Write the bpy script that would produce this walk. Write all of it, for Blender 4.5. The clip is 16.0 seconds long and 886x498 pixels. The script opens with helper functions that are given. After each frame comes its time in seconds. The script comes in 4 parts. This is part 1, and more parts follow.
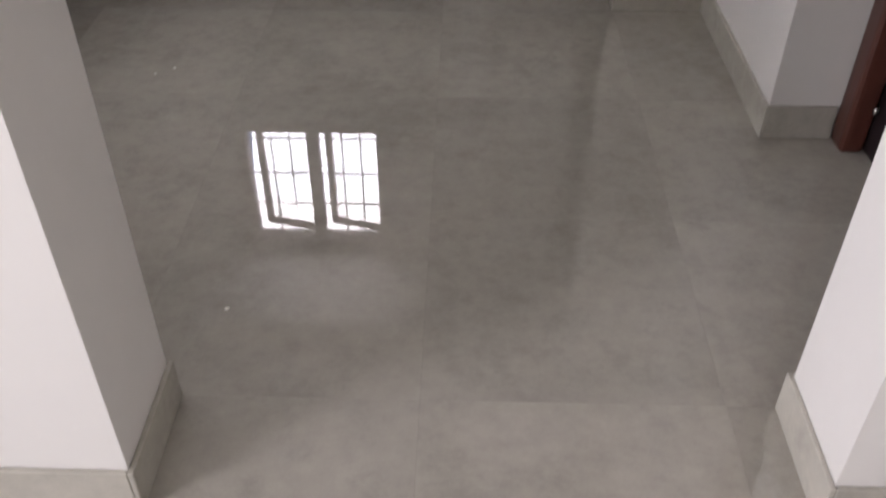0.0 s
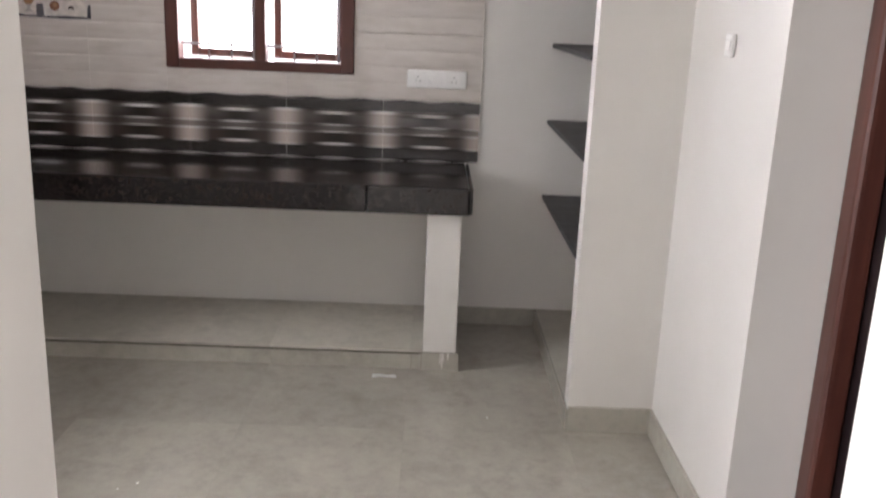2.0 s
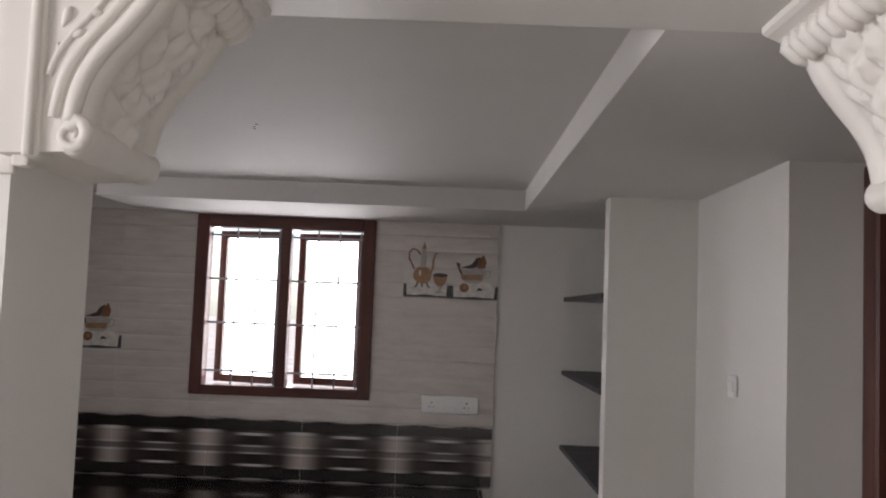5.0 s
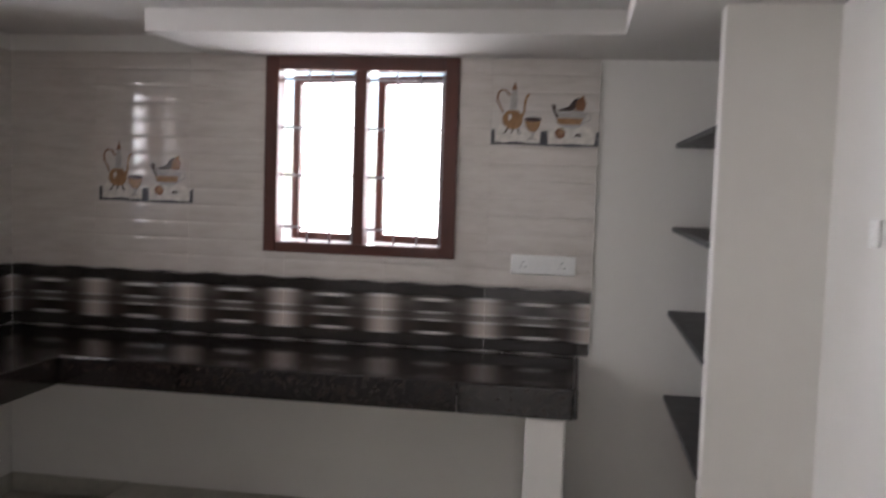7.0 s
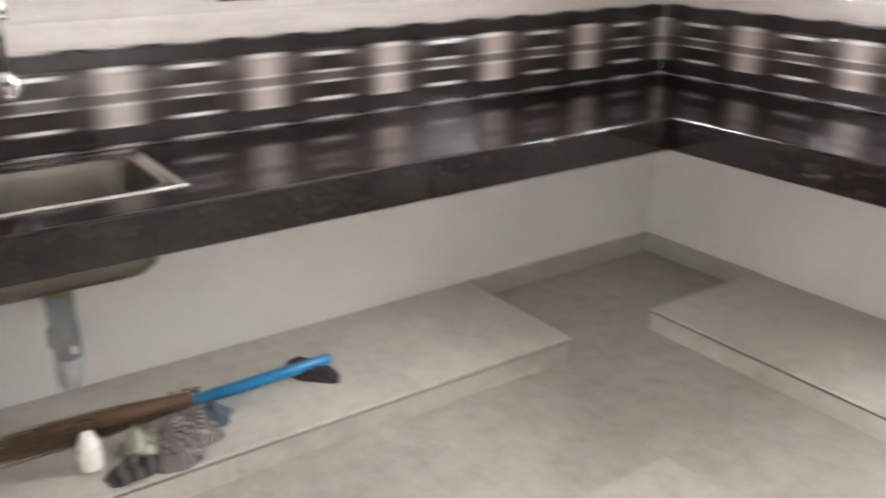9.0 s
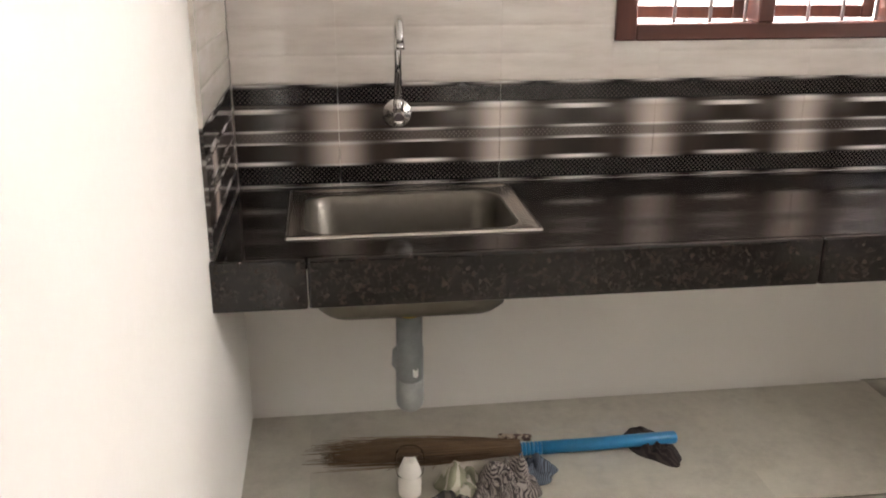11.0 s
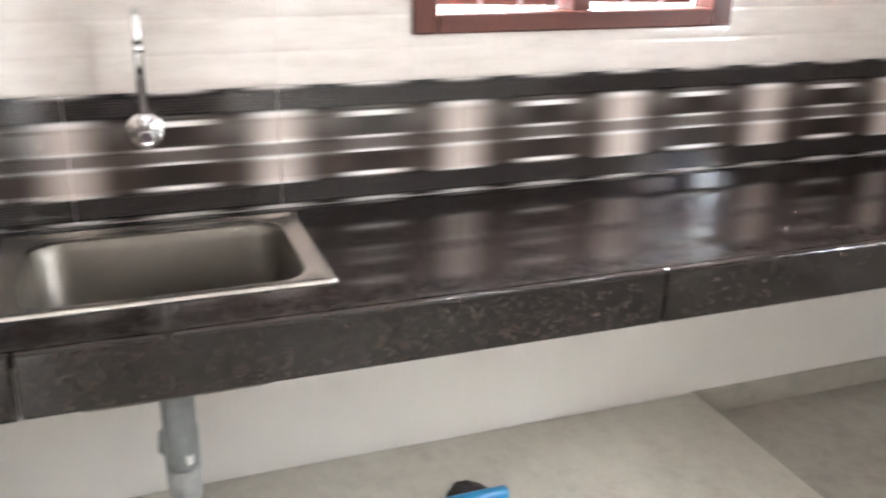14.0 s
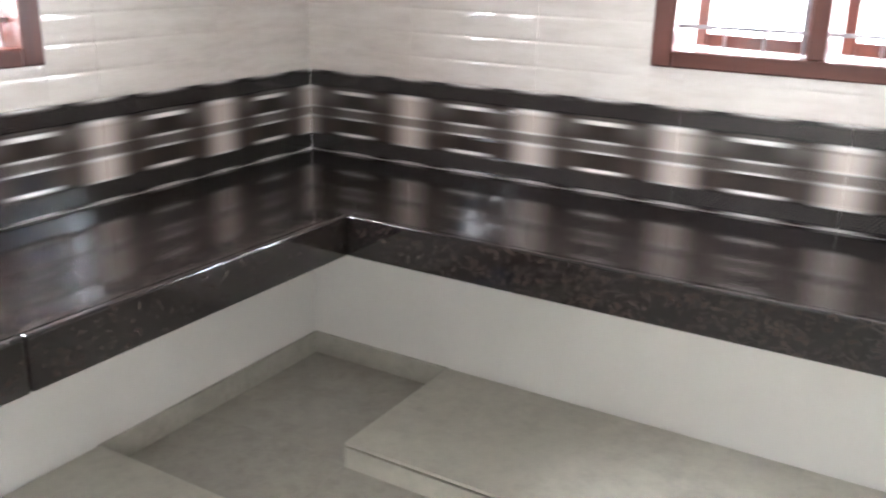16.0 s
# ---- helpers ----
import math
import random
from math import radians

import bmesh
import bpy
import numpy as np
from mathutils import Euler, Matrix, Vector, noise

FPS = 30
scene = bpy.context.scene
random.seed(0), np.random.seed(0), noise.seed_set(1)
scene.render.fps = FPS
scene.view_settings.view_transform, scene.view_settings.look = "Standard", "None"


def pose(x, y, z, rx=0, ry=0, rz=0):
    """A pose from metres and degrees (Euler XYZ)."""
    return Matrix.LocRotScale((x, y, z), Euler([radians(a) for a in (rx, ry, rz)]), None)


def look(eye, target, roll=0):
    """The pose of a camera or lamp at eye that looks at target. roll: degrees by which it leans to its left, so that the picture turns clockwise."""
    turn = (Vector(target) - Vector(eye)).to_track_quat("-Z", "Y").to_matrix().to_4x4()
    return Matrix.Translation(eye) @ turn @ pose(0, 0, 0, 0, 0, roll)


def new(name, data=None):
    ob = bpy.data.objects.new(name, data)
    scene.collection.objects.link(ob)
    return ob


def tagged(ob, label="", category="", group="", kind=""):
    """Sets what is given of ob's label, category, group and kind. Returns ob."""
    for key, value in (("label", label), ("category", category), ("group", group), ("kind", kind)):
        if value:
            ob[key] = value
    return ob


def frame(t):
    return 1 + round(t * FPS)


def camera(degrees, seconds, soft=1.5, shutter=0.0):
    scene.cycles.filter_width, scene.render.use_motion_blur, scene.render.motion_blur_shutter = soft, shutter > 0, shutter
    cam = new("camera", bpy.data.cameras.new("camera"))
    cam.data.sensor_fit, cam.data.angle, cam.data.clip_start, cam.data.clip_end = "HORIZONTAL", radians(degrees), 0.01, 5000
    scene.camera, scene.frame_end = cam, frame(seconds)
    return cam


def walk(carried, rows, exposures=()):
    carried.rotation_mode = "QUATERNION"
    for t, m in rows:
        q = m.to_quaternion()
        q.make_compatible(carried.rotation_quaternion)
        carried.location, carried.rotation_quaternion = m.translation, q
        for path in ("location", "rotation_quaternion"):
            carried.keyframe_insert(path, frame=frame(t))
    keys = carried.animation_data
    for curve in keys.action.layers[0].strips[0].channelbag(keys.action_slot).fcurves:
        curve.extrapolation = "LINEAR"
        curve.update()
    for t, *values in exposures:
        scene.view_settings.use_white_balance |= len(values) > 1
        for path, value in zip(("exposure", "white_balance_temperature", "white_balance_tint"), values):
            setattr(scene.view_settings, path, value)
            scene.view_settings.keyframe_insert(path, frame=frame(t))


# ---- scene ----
cam = camera(52.7, 16.0, 2.0, 0.4)
PATH = [
    (0, (2.456, -4.146, 1.344), (2.421, -2.597, 0.08), 0.2),
    (0.5, (2.47, -4.147, 1.382), (2.462, -2.477, 0.282), 0.9),
    (1, (2.454, -4.175, 1.459), (2.47, -2.389, 0.558), 1.2),
    (1.5, (2.44, -4.154, 1.474), (2.473, -2.281, 0.775), 2.0),
    (2, (2.45, -4.19, 1.503), (2.483, -2.259, 0.984), 2.4),
    (2.5, (2.434, -4.225, 1.55), (2.47, -2.26, 1.18), 2.2),
    (3, (2.443, -4.252, 1.577), (2.462, -2.262, 1.377), 2.1),
    (3.5, (2.442, -4.266, 1.597), (2.449, -2.266, 1.566), 2.2),
    (4, (2.445, -4.274, 1.618), (2.434, -2.277, 1.716), 2.2),
    (4.2, (2.443, -4.282, 1.623), (2.424, -2.287, 1.769), 2.3),
    (6.3, (2.4, -4.15, 1.6), (2.402, -2.151, 1.661), 2.1),
    (6.5, (2.398, -4.087, 1.59), (2.358, -2.088, 1.587), 2.0),
    (7, (2.601, -3.804, 1.519), (2.304, -1.832, 1.372), 1.9),
    (7.5, (2.611, -3.573, 1.468), (2.091, -1.68, 1.088), 2.9),
    (8, (2.647, -3.255, 1.393), (1.816, -1.523, 0.836), 1.1),
    (8.5, (2.509, -3.145, 1.438), (1.5, -1.557, 0.759), 0.1),
    (9, (2.587, -2.927, 1.441), (1.054, -1.856, 0.732), 0.1),
    (9.5, (2.526, -2.808, 1.384), (0.707, -2.279, 0.739), -1.1),
    (10, (2.478, -2.757, 1.41), (0.598, -2.518, 0.772), -0.1),
    (12.5, (2.41, -2.706, 1.442), (0.544, -2.429, 0.777), 0.7),
    (13, (2.28, -2.726, 1.435), (0.428, -2.444, 0.736), 0.7),
    (13.5, (2.11, -2.64, 1.429), (0.262, -2.305, 0.742), 1.3),
    (14, (2.004, -2.578, 1.453), (0.248, -1.928, 0.75), 1.0),
    (14.5, (1.943, -2.554, 1.454), (0.358, -1.541, 0.775), 1.0),
    (15, (1.957, -2.511, 1.457), (0.57, -1.222, 0.814), 1.2),
    (15.5, (1.991, -2.502, 1.475), (0.811, -1.016, 0.843), 1.3),
    (16, (2.022, -2.489, 1.476), (1.059, -0.852, 0.85), 1.4),
]
EXPOSURE = [(0, 1.35, 6270, 20), (0.5, 1.7, 6270, 20), (1, 2.1, 6320, 19), (1.5, 2.3, 6220, 17), (2, 2.32, 6320, 17), (2.5, 1.72, 6320, 17), (3, 1.72, 6320, 17), (3.5, 1.29, 6370, 18), (4.2, 0.99, 6370, 18), (6.5, 1.17, 6270, 17), (7, 1.63, 6220, 17),
            (7.5, 1.53, 6320, 18), (8, 2.87, 6220, 16), (8.5, 3.52, 6270, 15), (9, 3.67, 6220, 15), (9.5, 3.37, 6450, 16), (10, 2.94, 6700, 15), (12.5, 3.14, 6950, 16), (13.5, 3.58, 6650, 15), (14, 4.08, 6140, 13), (14.5, 3.98, 6040, 12), (16, 3.83, 5940, 11)]
walk(cam, [(t, look(eye, target, roll)) for t, eye, target, roll in PATH], EXPOSURE)
SKY, SASH, JAMB_L = 0.15, 14.0, 1.905
LAMP_N, LAMP_W, LAMP_H, HALL_Y = 8.6, 10.5, 51.0, -5.6

# world, sun, exposure
world = bpy.data.worlds.new("sky_world")
scene.world = world
world.use_nodes = True
wn = world.node_tree.nodes
sky = wn.new("ShaderNodeTexSky")
sky.sky_type, sky.sun_disc = "NISHITA", False
sky.sun_elevation, sky.sun_rotation = radians(62), radians(150)
wn["Background"].inputs["Strength"].default_value = SKY
world.node_tree.links.new(sky.outputs["Color"], wn["Background"].inputs["Color"])
sun = new("sun", bpy.data.lights.new("sun", "SUN"))
sun.data.energy, sun.data.angle, sun.data.color = 3.5, radians(0.5), (1.0, 0.95, 0.88)
sun.matrix_world = look((3, -4, 12), (3 - 0.235, -4 + 0.407, 12 - 0.883))


def daylight(name, eye, target, w, h, watts, colour, spread):
    """An area lamp in an opening, for the sky's light that comes in through it, most of it from above."""
    lamp = new(name, bpy.data.lights.new(name, "AREA"))
    lamp.data.shape, lamp.data.size, lamp.data.size_y = "RECTANGLE", w, h
    lamp.data.energy, lamp.data.color, lamp.data.spread = watts, colour, radians(spread)
    lamp.matrix_world = look(eye, target)


daylight("window_daylight", (1.65, 0.30, 1.66), (1.65, -0.9, 1.28), 0.86, 0.86, LAMP_N, (1.0, 0.985, 0.965), 168)
daylight("window_daylight", (-0.32, -1.485, 1.66), (0.88, -1.485, 1.10), 0.86, 0.86, LAMP_W, (1.0, 0.985, 0.965), 160)
daylight("hall_daylight", (-1.1, HALL_Y, 1.5), (2, HALL_Y, 1.3), 1.55, 1.15, LAMP_H, (1.0, 0.985, 0.97), 150)


# ---- materials ----
class Nodes:
    """A small wrapper to write node materials in few lines."""

    def __init__(self, name):
        self.m = bpy.data.materials.new(name)
        self.m.use_nodes = True
        self.t = self.m.node_tree
        self.b = self.t.nodes["Principled BSDF"]

    def n(self, kind, **inputs):
        node = self.t.nodes.new("ShaderNode" + kind)
        for k, v in inputs.items():
            key = k.replace("_", " ")
            if isinstance(v, bpy.types.NodeSocket):
                self.t.links.new(v, node.inputs[key])
            else:
                node.inputs[key].default_value = v
        return node

    def math(self, op, a, b=0.0, c=0.0):
        node = self.t.nodes.new("ShaderNodeMath")
        node.operation = op
        for i, v in enumerate((a, b, c)):
            if isinstance(v, bpy.types.NodeSocket):
                self.t.links.new(v, node.inputs[i])
            else:
                node.inputs[i].default_value = v
        return node.outputs[0]

    def ramp(self, fac, stops, mode="LINEAR"):
        node = self.t.nodes.new("ShaderNodeValToRGB")
        node.color_ramp.interpolation = mode
        els = node.color_ramp.elements
        while len(els) < len(stops):
            els.new(0.5)
        for e, (p, c) in zip(els, stops):
            e.position = p
            e.color = (*c, 1) if len(c) == 3 else c
        self.t.links.new(fac, node.inputs["Fac"])
        return node.outputs["Color"]

    def mix(self, fac, a, b, blend="MIX"):
        node = self.t.nodes.new("ShaderNodeMix")
        node.data_type, node.blend_type = "RGBA", blend
        for i, v in ((0, fac), (6, a), (7, b)):
            if isinstance(v, bpy.types.NodeSocket):
                self.t.links.new(v, node.inputs[i])
            else:
                node.inputs[i].default_value = v if i == 0 else (*v, 1)
        return node.outputs[2]

    def coords(self, scale=(1, 1, 1), kind="Object", shift=None):
        tc = self.t.nodes.new("ShaderNodeTexCoord").outputs[kind]
        mp = self.n("Mapping", Vector=tc, Scale=scale)
        if shift is not None:
            self.t.links.new(shift, mp.inputs["Location"])
        return mp.outputs["Vector"]

    def random(self):
        return self.t.nodes.new("ShaderNodeObjectInfo").outputs["Random"]

    def noise(self, vec, scale, detail=4.0, rough=0.55):
        return self.n("TexNoise", Vector=vec, Scale=scale, Detail=detail, Roughness=rough).outputs["Fac"]

    def bump(self, height, strength=0.2, distance=0.002):
        node = self.n("Bump", Height=height, Strength=strength, Distance=distance)
        self.t.links.new(node.outputs["Normal"], self.b.inputs["Normal"])

    def set(self, color=None, rough=0.5, metal=0.0, **more):
        for key, v in (("Base Color", color), ("Roughness", rough), ("Metallic", metal), *((k.replace("_", " "), x) for k, x in more.items())):
            if v is None:
                continue
            if isinstance(v, bpy.types.NodeSocket):
                self.t.links.new(v, self.b.inputs[key])
            else:
                self.b.inputs[key].default_value = (*v, 1) if isinstance(v, tuple) and len(v) == 3 else v
        return self.m


def plaster(name, colour, stain=0.05, rough=0.6):
    k = Nodes(name)
    v = k.coords()
    big = k.noise(v, 1.3, 5)
    fine = k.noise(v, 60, 6, 0.7)
    dark = tuple(c * (1 - 3 * stain) for c in colour)
    c = k.ramp(big, [(0.3, dark), (0.62, colour)])
    k.bump(fine, 0.15, 0.002)
    return k.set(c, k.ramp(fine, [(0.3, (rough - 0.08,) * 3), (0.7, (rough + 0.1,) * 3)]))


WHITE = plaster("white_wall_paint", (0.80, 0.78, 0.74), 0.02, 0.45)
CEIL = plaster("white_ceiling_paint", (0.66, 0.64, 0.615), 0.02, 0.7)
TRIMWHITE = plaster("cream_plaster_moulding", (0.80, 0.77, 0.71), 0.04, 0.5)
HALLWHITE = plaster("hall_wall_paint", (0.82, 0.80, 0.78), 0.02, 0.5)


def floor_tile_material(name, base, rough, bump=0.0, ior=1.5):
    k = Nodes(name)
    r = k.random()
    off = k.n("CombineXYZ", X=k.math("MULTIPLY", r, 37.0), Y=k.math("MULTIPLY", r, 91.0), Z=k.math("MULTIPLY", r, 13.0)).outputs[0]
    v = k.coords(shift=off)
    cloud = k.noise(v, 3.2, 9, 0.66)
    vein = k.noise(v, 17.0, 9, 0.74)
    mixv = k.math("ADD", k.math("MULTIPLY", cloud, 0.5), k.math("MULTIPLY", vein, 0.5))
    lo = tuple(c * 0.80 for c in base)
    hi = tuple(min(1, c * 1.14) for c in base)
    c = k.ramp(mixv, [(0.36, lo), (0.50, base), (0.64, hi)])
    smudge = k.n("MapRange", Value=k.noise(v, 6.5, 7, 0.72), From_Min=0.56, From_Max=0.70)
    c = k.mix(k.math("MULTIPLY", smudge.outputs[0], 0.55), c, tuple(x * 0.70 for x in base))
    speck = k.noise(v, 160, 2, 0.5)
    c = k.mix(k.math("MULTIPLY", speck, 0.18), c, lo)
    tone = k.math("ADD", 0.925, k.math("MULTIPLY", r, 0.13))
    c = k.mix(1.0, c, k.n("CombineColor", Red=tone, Green=tone, Blue=tone).outputs[0], "MULTIPLY")
    smear = k.noise(v, 5.0, 5, 0.7)
    ro = k.math("ADD", rough, k.math("MULTIPLY", smear, rough * 0.8))
    if bump:
        k.bump(k.noise(v, 3.0, 2), bump, 0.004)
    return k.set(c, ro, 0.0, IOR=ior)


FLOOR = floor_tile_material("polished_grey_floor_tile", (0.42, 0.394, 0.342), 0.012, 0.02, 1.85)
PLINTH = floor_tile_material("grey_plinth_tile", (0.53, 0.505, 0.435), 0.28)
SKIRT = floor_tile_material("grey_skirting_tile", (0.47, 0.448, 0.385), 0.15)
JOINT = plaster("dark_open_joint", (0.12, 0.098, 0.08), 0.1, 0.9)
GROUT = plaster("grey_grout", (0.27, 0.255, 0.228), 0.1, 0.8)


def wall_tile_material():
    k = Nodes("beige_ribbed_wall_tile")
    r = k.random()
    off = k.n("CombineXYZ", X=k.math("MULTIPLY", r, 31.0), Z=k.math("MULTIPLY", r, 17.0)).outputs[0]
    v = k.coords((2.4, 2.4, 12.0), shift=off)
    streak = k.noise(v, 2.2, 7, 0.62)
    c = k.ramp(streak, [(0.3, (0.515, 0.470, 0.425)), (0.5, (0.585, 0.540, 0.495)), (0.72, (0.64, 0.60, 0.555))])
    return k.set(c, k.ramp(streak, [(0.3, (0.045,) * 3), (0.7, (0.09,) * 3)]), 0.0, IOR=1.58)


def band_tile_material():
    """The dark printed tile: u runs from the middle (0) to the joints (1), v from the bottom (0) to the top (1)."""
    k = Nodes("dark_banded_tile")
    sep = k.n("SeparateXYZ", Vector=k.coords())
    u = k.math("DIVIDE", k.math("ABSOLUTE", sep.outputs["X"]), 0.225)
    v = k.math("DIVIDE", sep.outputs["Z"], 0.285)
    blk, drk, brn, grey, lite, wht = (0.012, 0.010, 0.010), (0.029, 0.0225, 0.0195), (0.046, 0.034, 0.029), (0.10, 0.088, 0.08), (0.50, 0.43, 0.385), (0.74, 0.71, 0.68)
    mid = k.ramp(v, [(0.0, brn), (0.015, wht), (0.035, blk), (0.20, blk), (0.215, grey), (0.235, wht), (0.25, wht), (0.265, drk), (0.40, drk), (0.425, drk), (0.43, wht), (0.455, grey), (0.53, grey), (0.555, wht), (0.57, drk), (0.72, drk), (0.73, wht), (0.76, wht), (0.775, drk), (0.80, grey), (0.815, blk), (0.955, blk), (0.97, grey), (1.0, wht)])
    qtr = k.ramp(v, [(0.0, brn), (0.03, blk), (0.20, blk), (0.25, brn), (0.40, brn), (0.43, grey), (0.455, brn), (0.53, brn), (0.555, grey), (0.57, brn), (0.74, grey), (0.78, brn), (0.815, blk), (1.0, blk)])
    joint = k.ramp(v, [(0.0, brn), (0.015, wht), (0.035, blk), (0.20, blk), (0.215, wht), (0.235, lite), (0.40, lite), (0.43, wht), (0.455, (0.24, 0.205, 0.185)), (0.53, (0.24, 0.205, 0.185)), (0.555, wht), (0.57, lite), (0.74, lite), (0.79, wht), (0.815, blk), (0.955, blk), (0.97, grey), (1.0, wht)])
    f_mid = k.n("MapRange", Value=u, From_Min=0.5, From_Max=0.05)
    f_jnt = k.n("MapRange", Value=u, From_Min=0.50, From_Max=1.0)
    f_mid.interpolation_type = f_jnt.interpolation_type = "SMOOTHSTEP"
    c = k.mix(f_mid.outputs[0], qtr, mid)
    c = k.mix(k.math("POWER", f_jnt.outputs[0], 1.35), c, joint)
    # fine woven dots in the black stripes
    dots = k.math("MULTIPLY", k.math("SINE", k.math("MULTIPLY", sep.outputs["X"], 480.0)), k.math("SINE", k.math("MULTIPLY", sep.outputs["Z"], 480.0)))
    dots = k.math("GREATER_THAN", dots, 0.35)
    zone = k.ramp(v, [(0.0, (0, 0, 0)), (0.04, (1, 1, 1)), (0.20, (0, 0, 0)), (0.455, (1, 1, 1)), (0.53, (0, 0, 0)), (0.82, (1, 1, 1)), (0.95, (0, 0, 0))], "CONSTANT")
    c = k.mix(k.math("MULTIPLY", k.math("MULTIPLY", dots, zone), 0.32), c, (0.22, 0.19, 0.17))
    return k.set(c, 0.10, 0.0, IOR=1.5)


def granite_material():
    k = Nodes("polished_brown_granite")
    v = k.coords()
    blot = k.noise(v, 52, 6, 0.68)
    grain = k.noise(v, 130, 5, 0.7)
    fine = k.noise(v, 330, 2, 0.6)
    f = k.math("ADD", k.math("MULTIPLY", blot, 0.55), k.math("MULTIPLY", grain, 0.45))
    c = k.ramp(f, [(0.40, (0.004, 0.0035, 0.004)), (0.49, (0.006, 0.0045, 0.0044)), (0.555, (0.020, 0.0134, 0.0108)), (0.63, (0.040, 0.0272, 0.0218))])
    c = k.mix(k.math("MULTIPLY", k.math("GREATER_THAN", fine, 0.64), 0.25), c, (0.035, 0.026, 0.023))
    rough = k.ramp(f, [(0.44, (0.07,) * 3), (0.60, (0.15,) * 3)])
    return k.set(c, rough, 0.0, IOR=1.5)


def wood_material(name, a, b, rough=0.35, axis=2):
    k = Nodes(name)
    sc = [22.0, 22.0, 22.0]
    sc[axis] = 1.6
    v = k.coords(tuple(sc))
    g = k.noise(v, 1.6, 8, 0.6)
    c = k.ramp(g, [(0.3, a), (0.7, b)])
    k.bump(g, 0.08, 0.001)
    return k.set(c, rough)


def plain(name, colour, rough=0.5, metal=0.0, wear=0.12, **more):
    k = Nodes(name)
    v = k.coords()
    n = k.noise(v, 35, 5, 0.65)
    c = k.ramp(n, [(0.3, tuple(x * (1 - wear) for x in colour)), (0.7, tuple(min(1, x * (1 + wear)) for x in colour))])
    ro = k.math("ADD", rough * 0.85, k.math("MULTIPLY", k.noise(v, 12, 4), rough * 0.3))
    return k.set(c, ro, metal, **more)


TILE = wall_tile_material()
BAND = band_tile_material()
GRANITE = granite_material()
WOOD = wood_material("varnished_red_brown_wood", (0.062, 0.018, 0.012), (0.105, 0.032, 0.021))
WOODX = wood_material("varnished_red_brown_rail", (0.062, 0.018, 0.012), (0.105, 0.032, 0.021), axis=0)
DARKWOOD = wood_material("dark_door_wood", (0.012, 0.008, 0.010), (0.024, 0.014, 0.014), 0.4)
STEEL = plain("brushed_stainless_steel", (0.58, 0.56, 0.53), 0.24, 1.0, 0.06)
CHROME = plain("chrome", (0.78, 0.78, 0.78), 0.06, 1.0, 0.02)
PVC = plain("grey_pvc", (0.20, 0.215, 0.215), 0.35)
PVCLIGHT = plain("light_grey_pvc", (0.34, 0.35, 0.345), 0.35)
YELLOW = plain("yellow_washer", (0.55, 0.36, 0.02), 0.5)
SLATE = plain("dark_grey_stone_shelf", (0.035, 0.035, 0.038), 0.45, 0.0, 0.3)
SWITCH = plain("white_switch_plastic", (0.88, 0.88, 0.86), 0.3, 0.0, 0.03)
BLACKHOLE = plain("dark_socket_hole", (0.02, 0.02, 0.02), 0.6)
IRON = plain("painted_grille_iron", (0.34, 0.33, 0.34), 0.45)
BLUE = plain("blue_plastic_handle", (0.012, 0.20, 0.42), 0.32, 0.0, 0.1)
STRAW = wood_material("brown_broom_grass", (0.07, 0.04, 0.02), (0.22, 0.14, 0.075), 0.7, axis=1)
POWDER = plain("white_powder", (0.82, 0.79, 0.73), 0.8, 0.0, 0.04)
GROUND = plaster("sandy_ground", (0.40, 0.355, 0.30), 0.12, 0.9)
OUTWALL = plaster("outer_wall_paint", (0.62, 0.52, 0.40), 0.06, 0.8)


def glass_material(name, rough=0.0):
    k = Nodes(name)
    return k.set((0.97, 0.98, 0.98), rough, 0.0, IOR=1.45, Transmission_Weight=1.0)


GLASS = glass_material("clear_glass")


# ---- building helpers ----
def add_box(bm, x0, x1, y0, y1, z0, z1, bevel=0.0, seg=1):
    r = bmesh.ops.create_cube(bm, size=1.0, matrix=Matrix.Translation(((x0 + x1) / 2, (y0 + y1) / 2, (z0 + z1) / 2)) @ Matrix.Diagonal((x1 - x0, y1 - y0, z1 - z0, 1)))
    if bevel:
        edges = list({e for v in r["verts"] for e in v.link_edges})
        bmesh.ops.bevel(bm, geom=edges, offset=bevel, segments=seg, affect="EDGES", profile=0.6)
    return bm


def add_tube(bm, pts, radius, sides=12, caps=True):
    """A round tube along points; radius is a number or one for each point."""
    pts = [Vector(p) for p in pts]
    radii = radius if isinstance(radius, (list, tuple)) else [radius] * len(pts)
    rings, side = [], None
    for i, p in enumerate(pts):
        d = (pts[min(i + 1, len(pts) - 1)] - pts[max(i - 1, 0)]).normalized()
        if side is None:
            side = d.orthogonal().normalized()
        side = (side - d * side.dot(d)).normalized()
        up = d.cross(side)
        rings.append([bm.verts.new(p + radii[i] * (math.cos(a) * side + math.sin(a) * up)) for a in (2 * math.pi * j / sides for j in range(sides))])
    for a, b in zip(rings, rings[1:]):
        for j in range(sides):
            f = bm.faces.new((a[j], a[(j + 1) % sides], b[(j + 1) % sides], b[j]))
            f.smooth = True
    if caps:
        bm.faces.new(rings[0][::-1])
        bm.faces.new(rings[-1])
    return bm


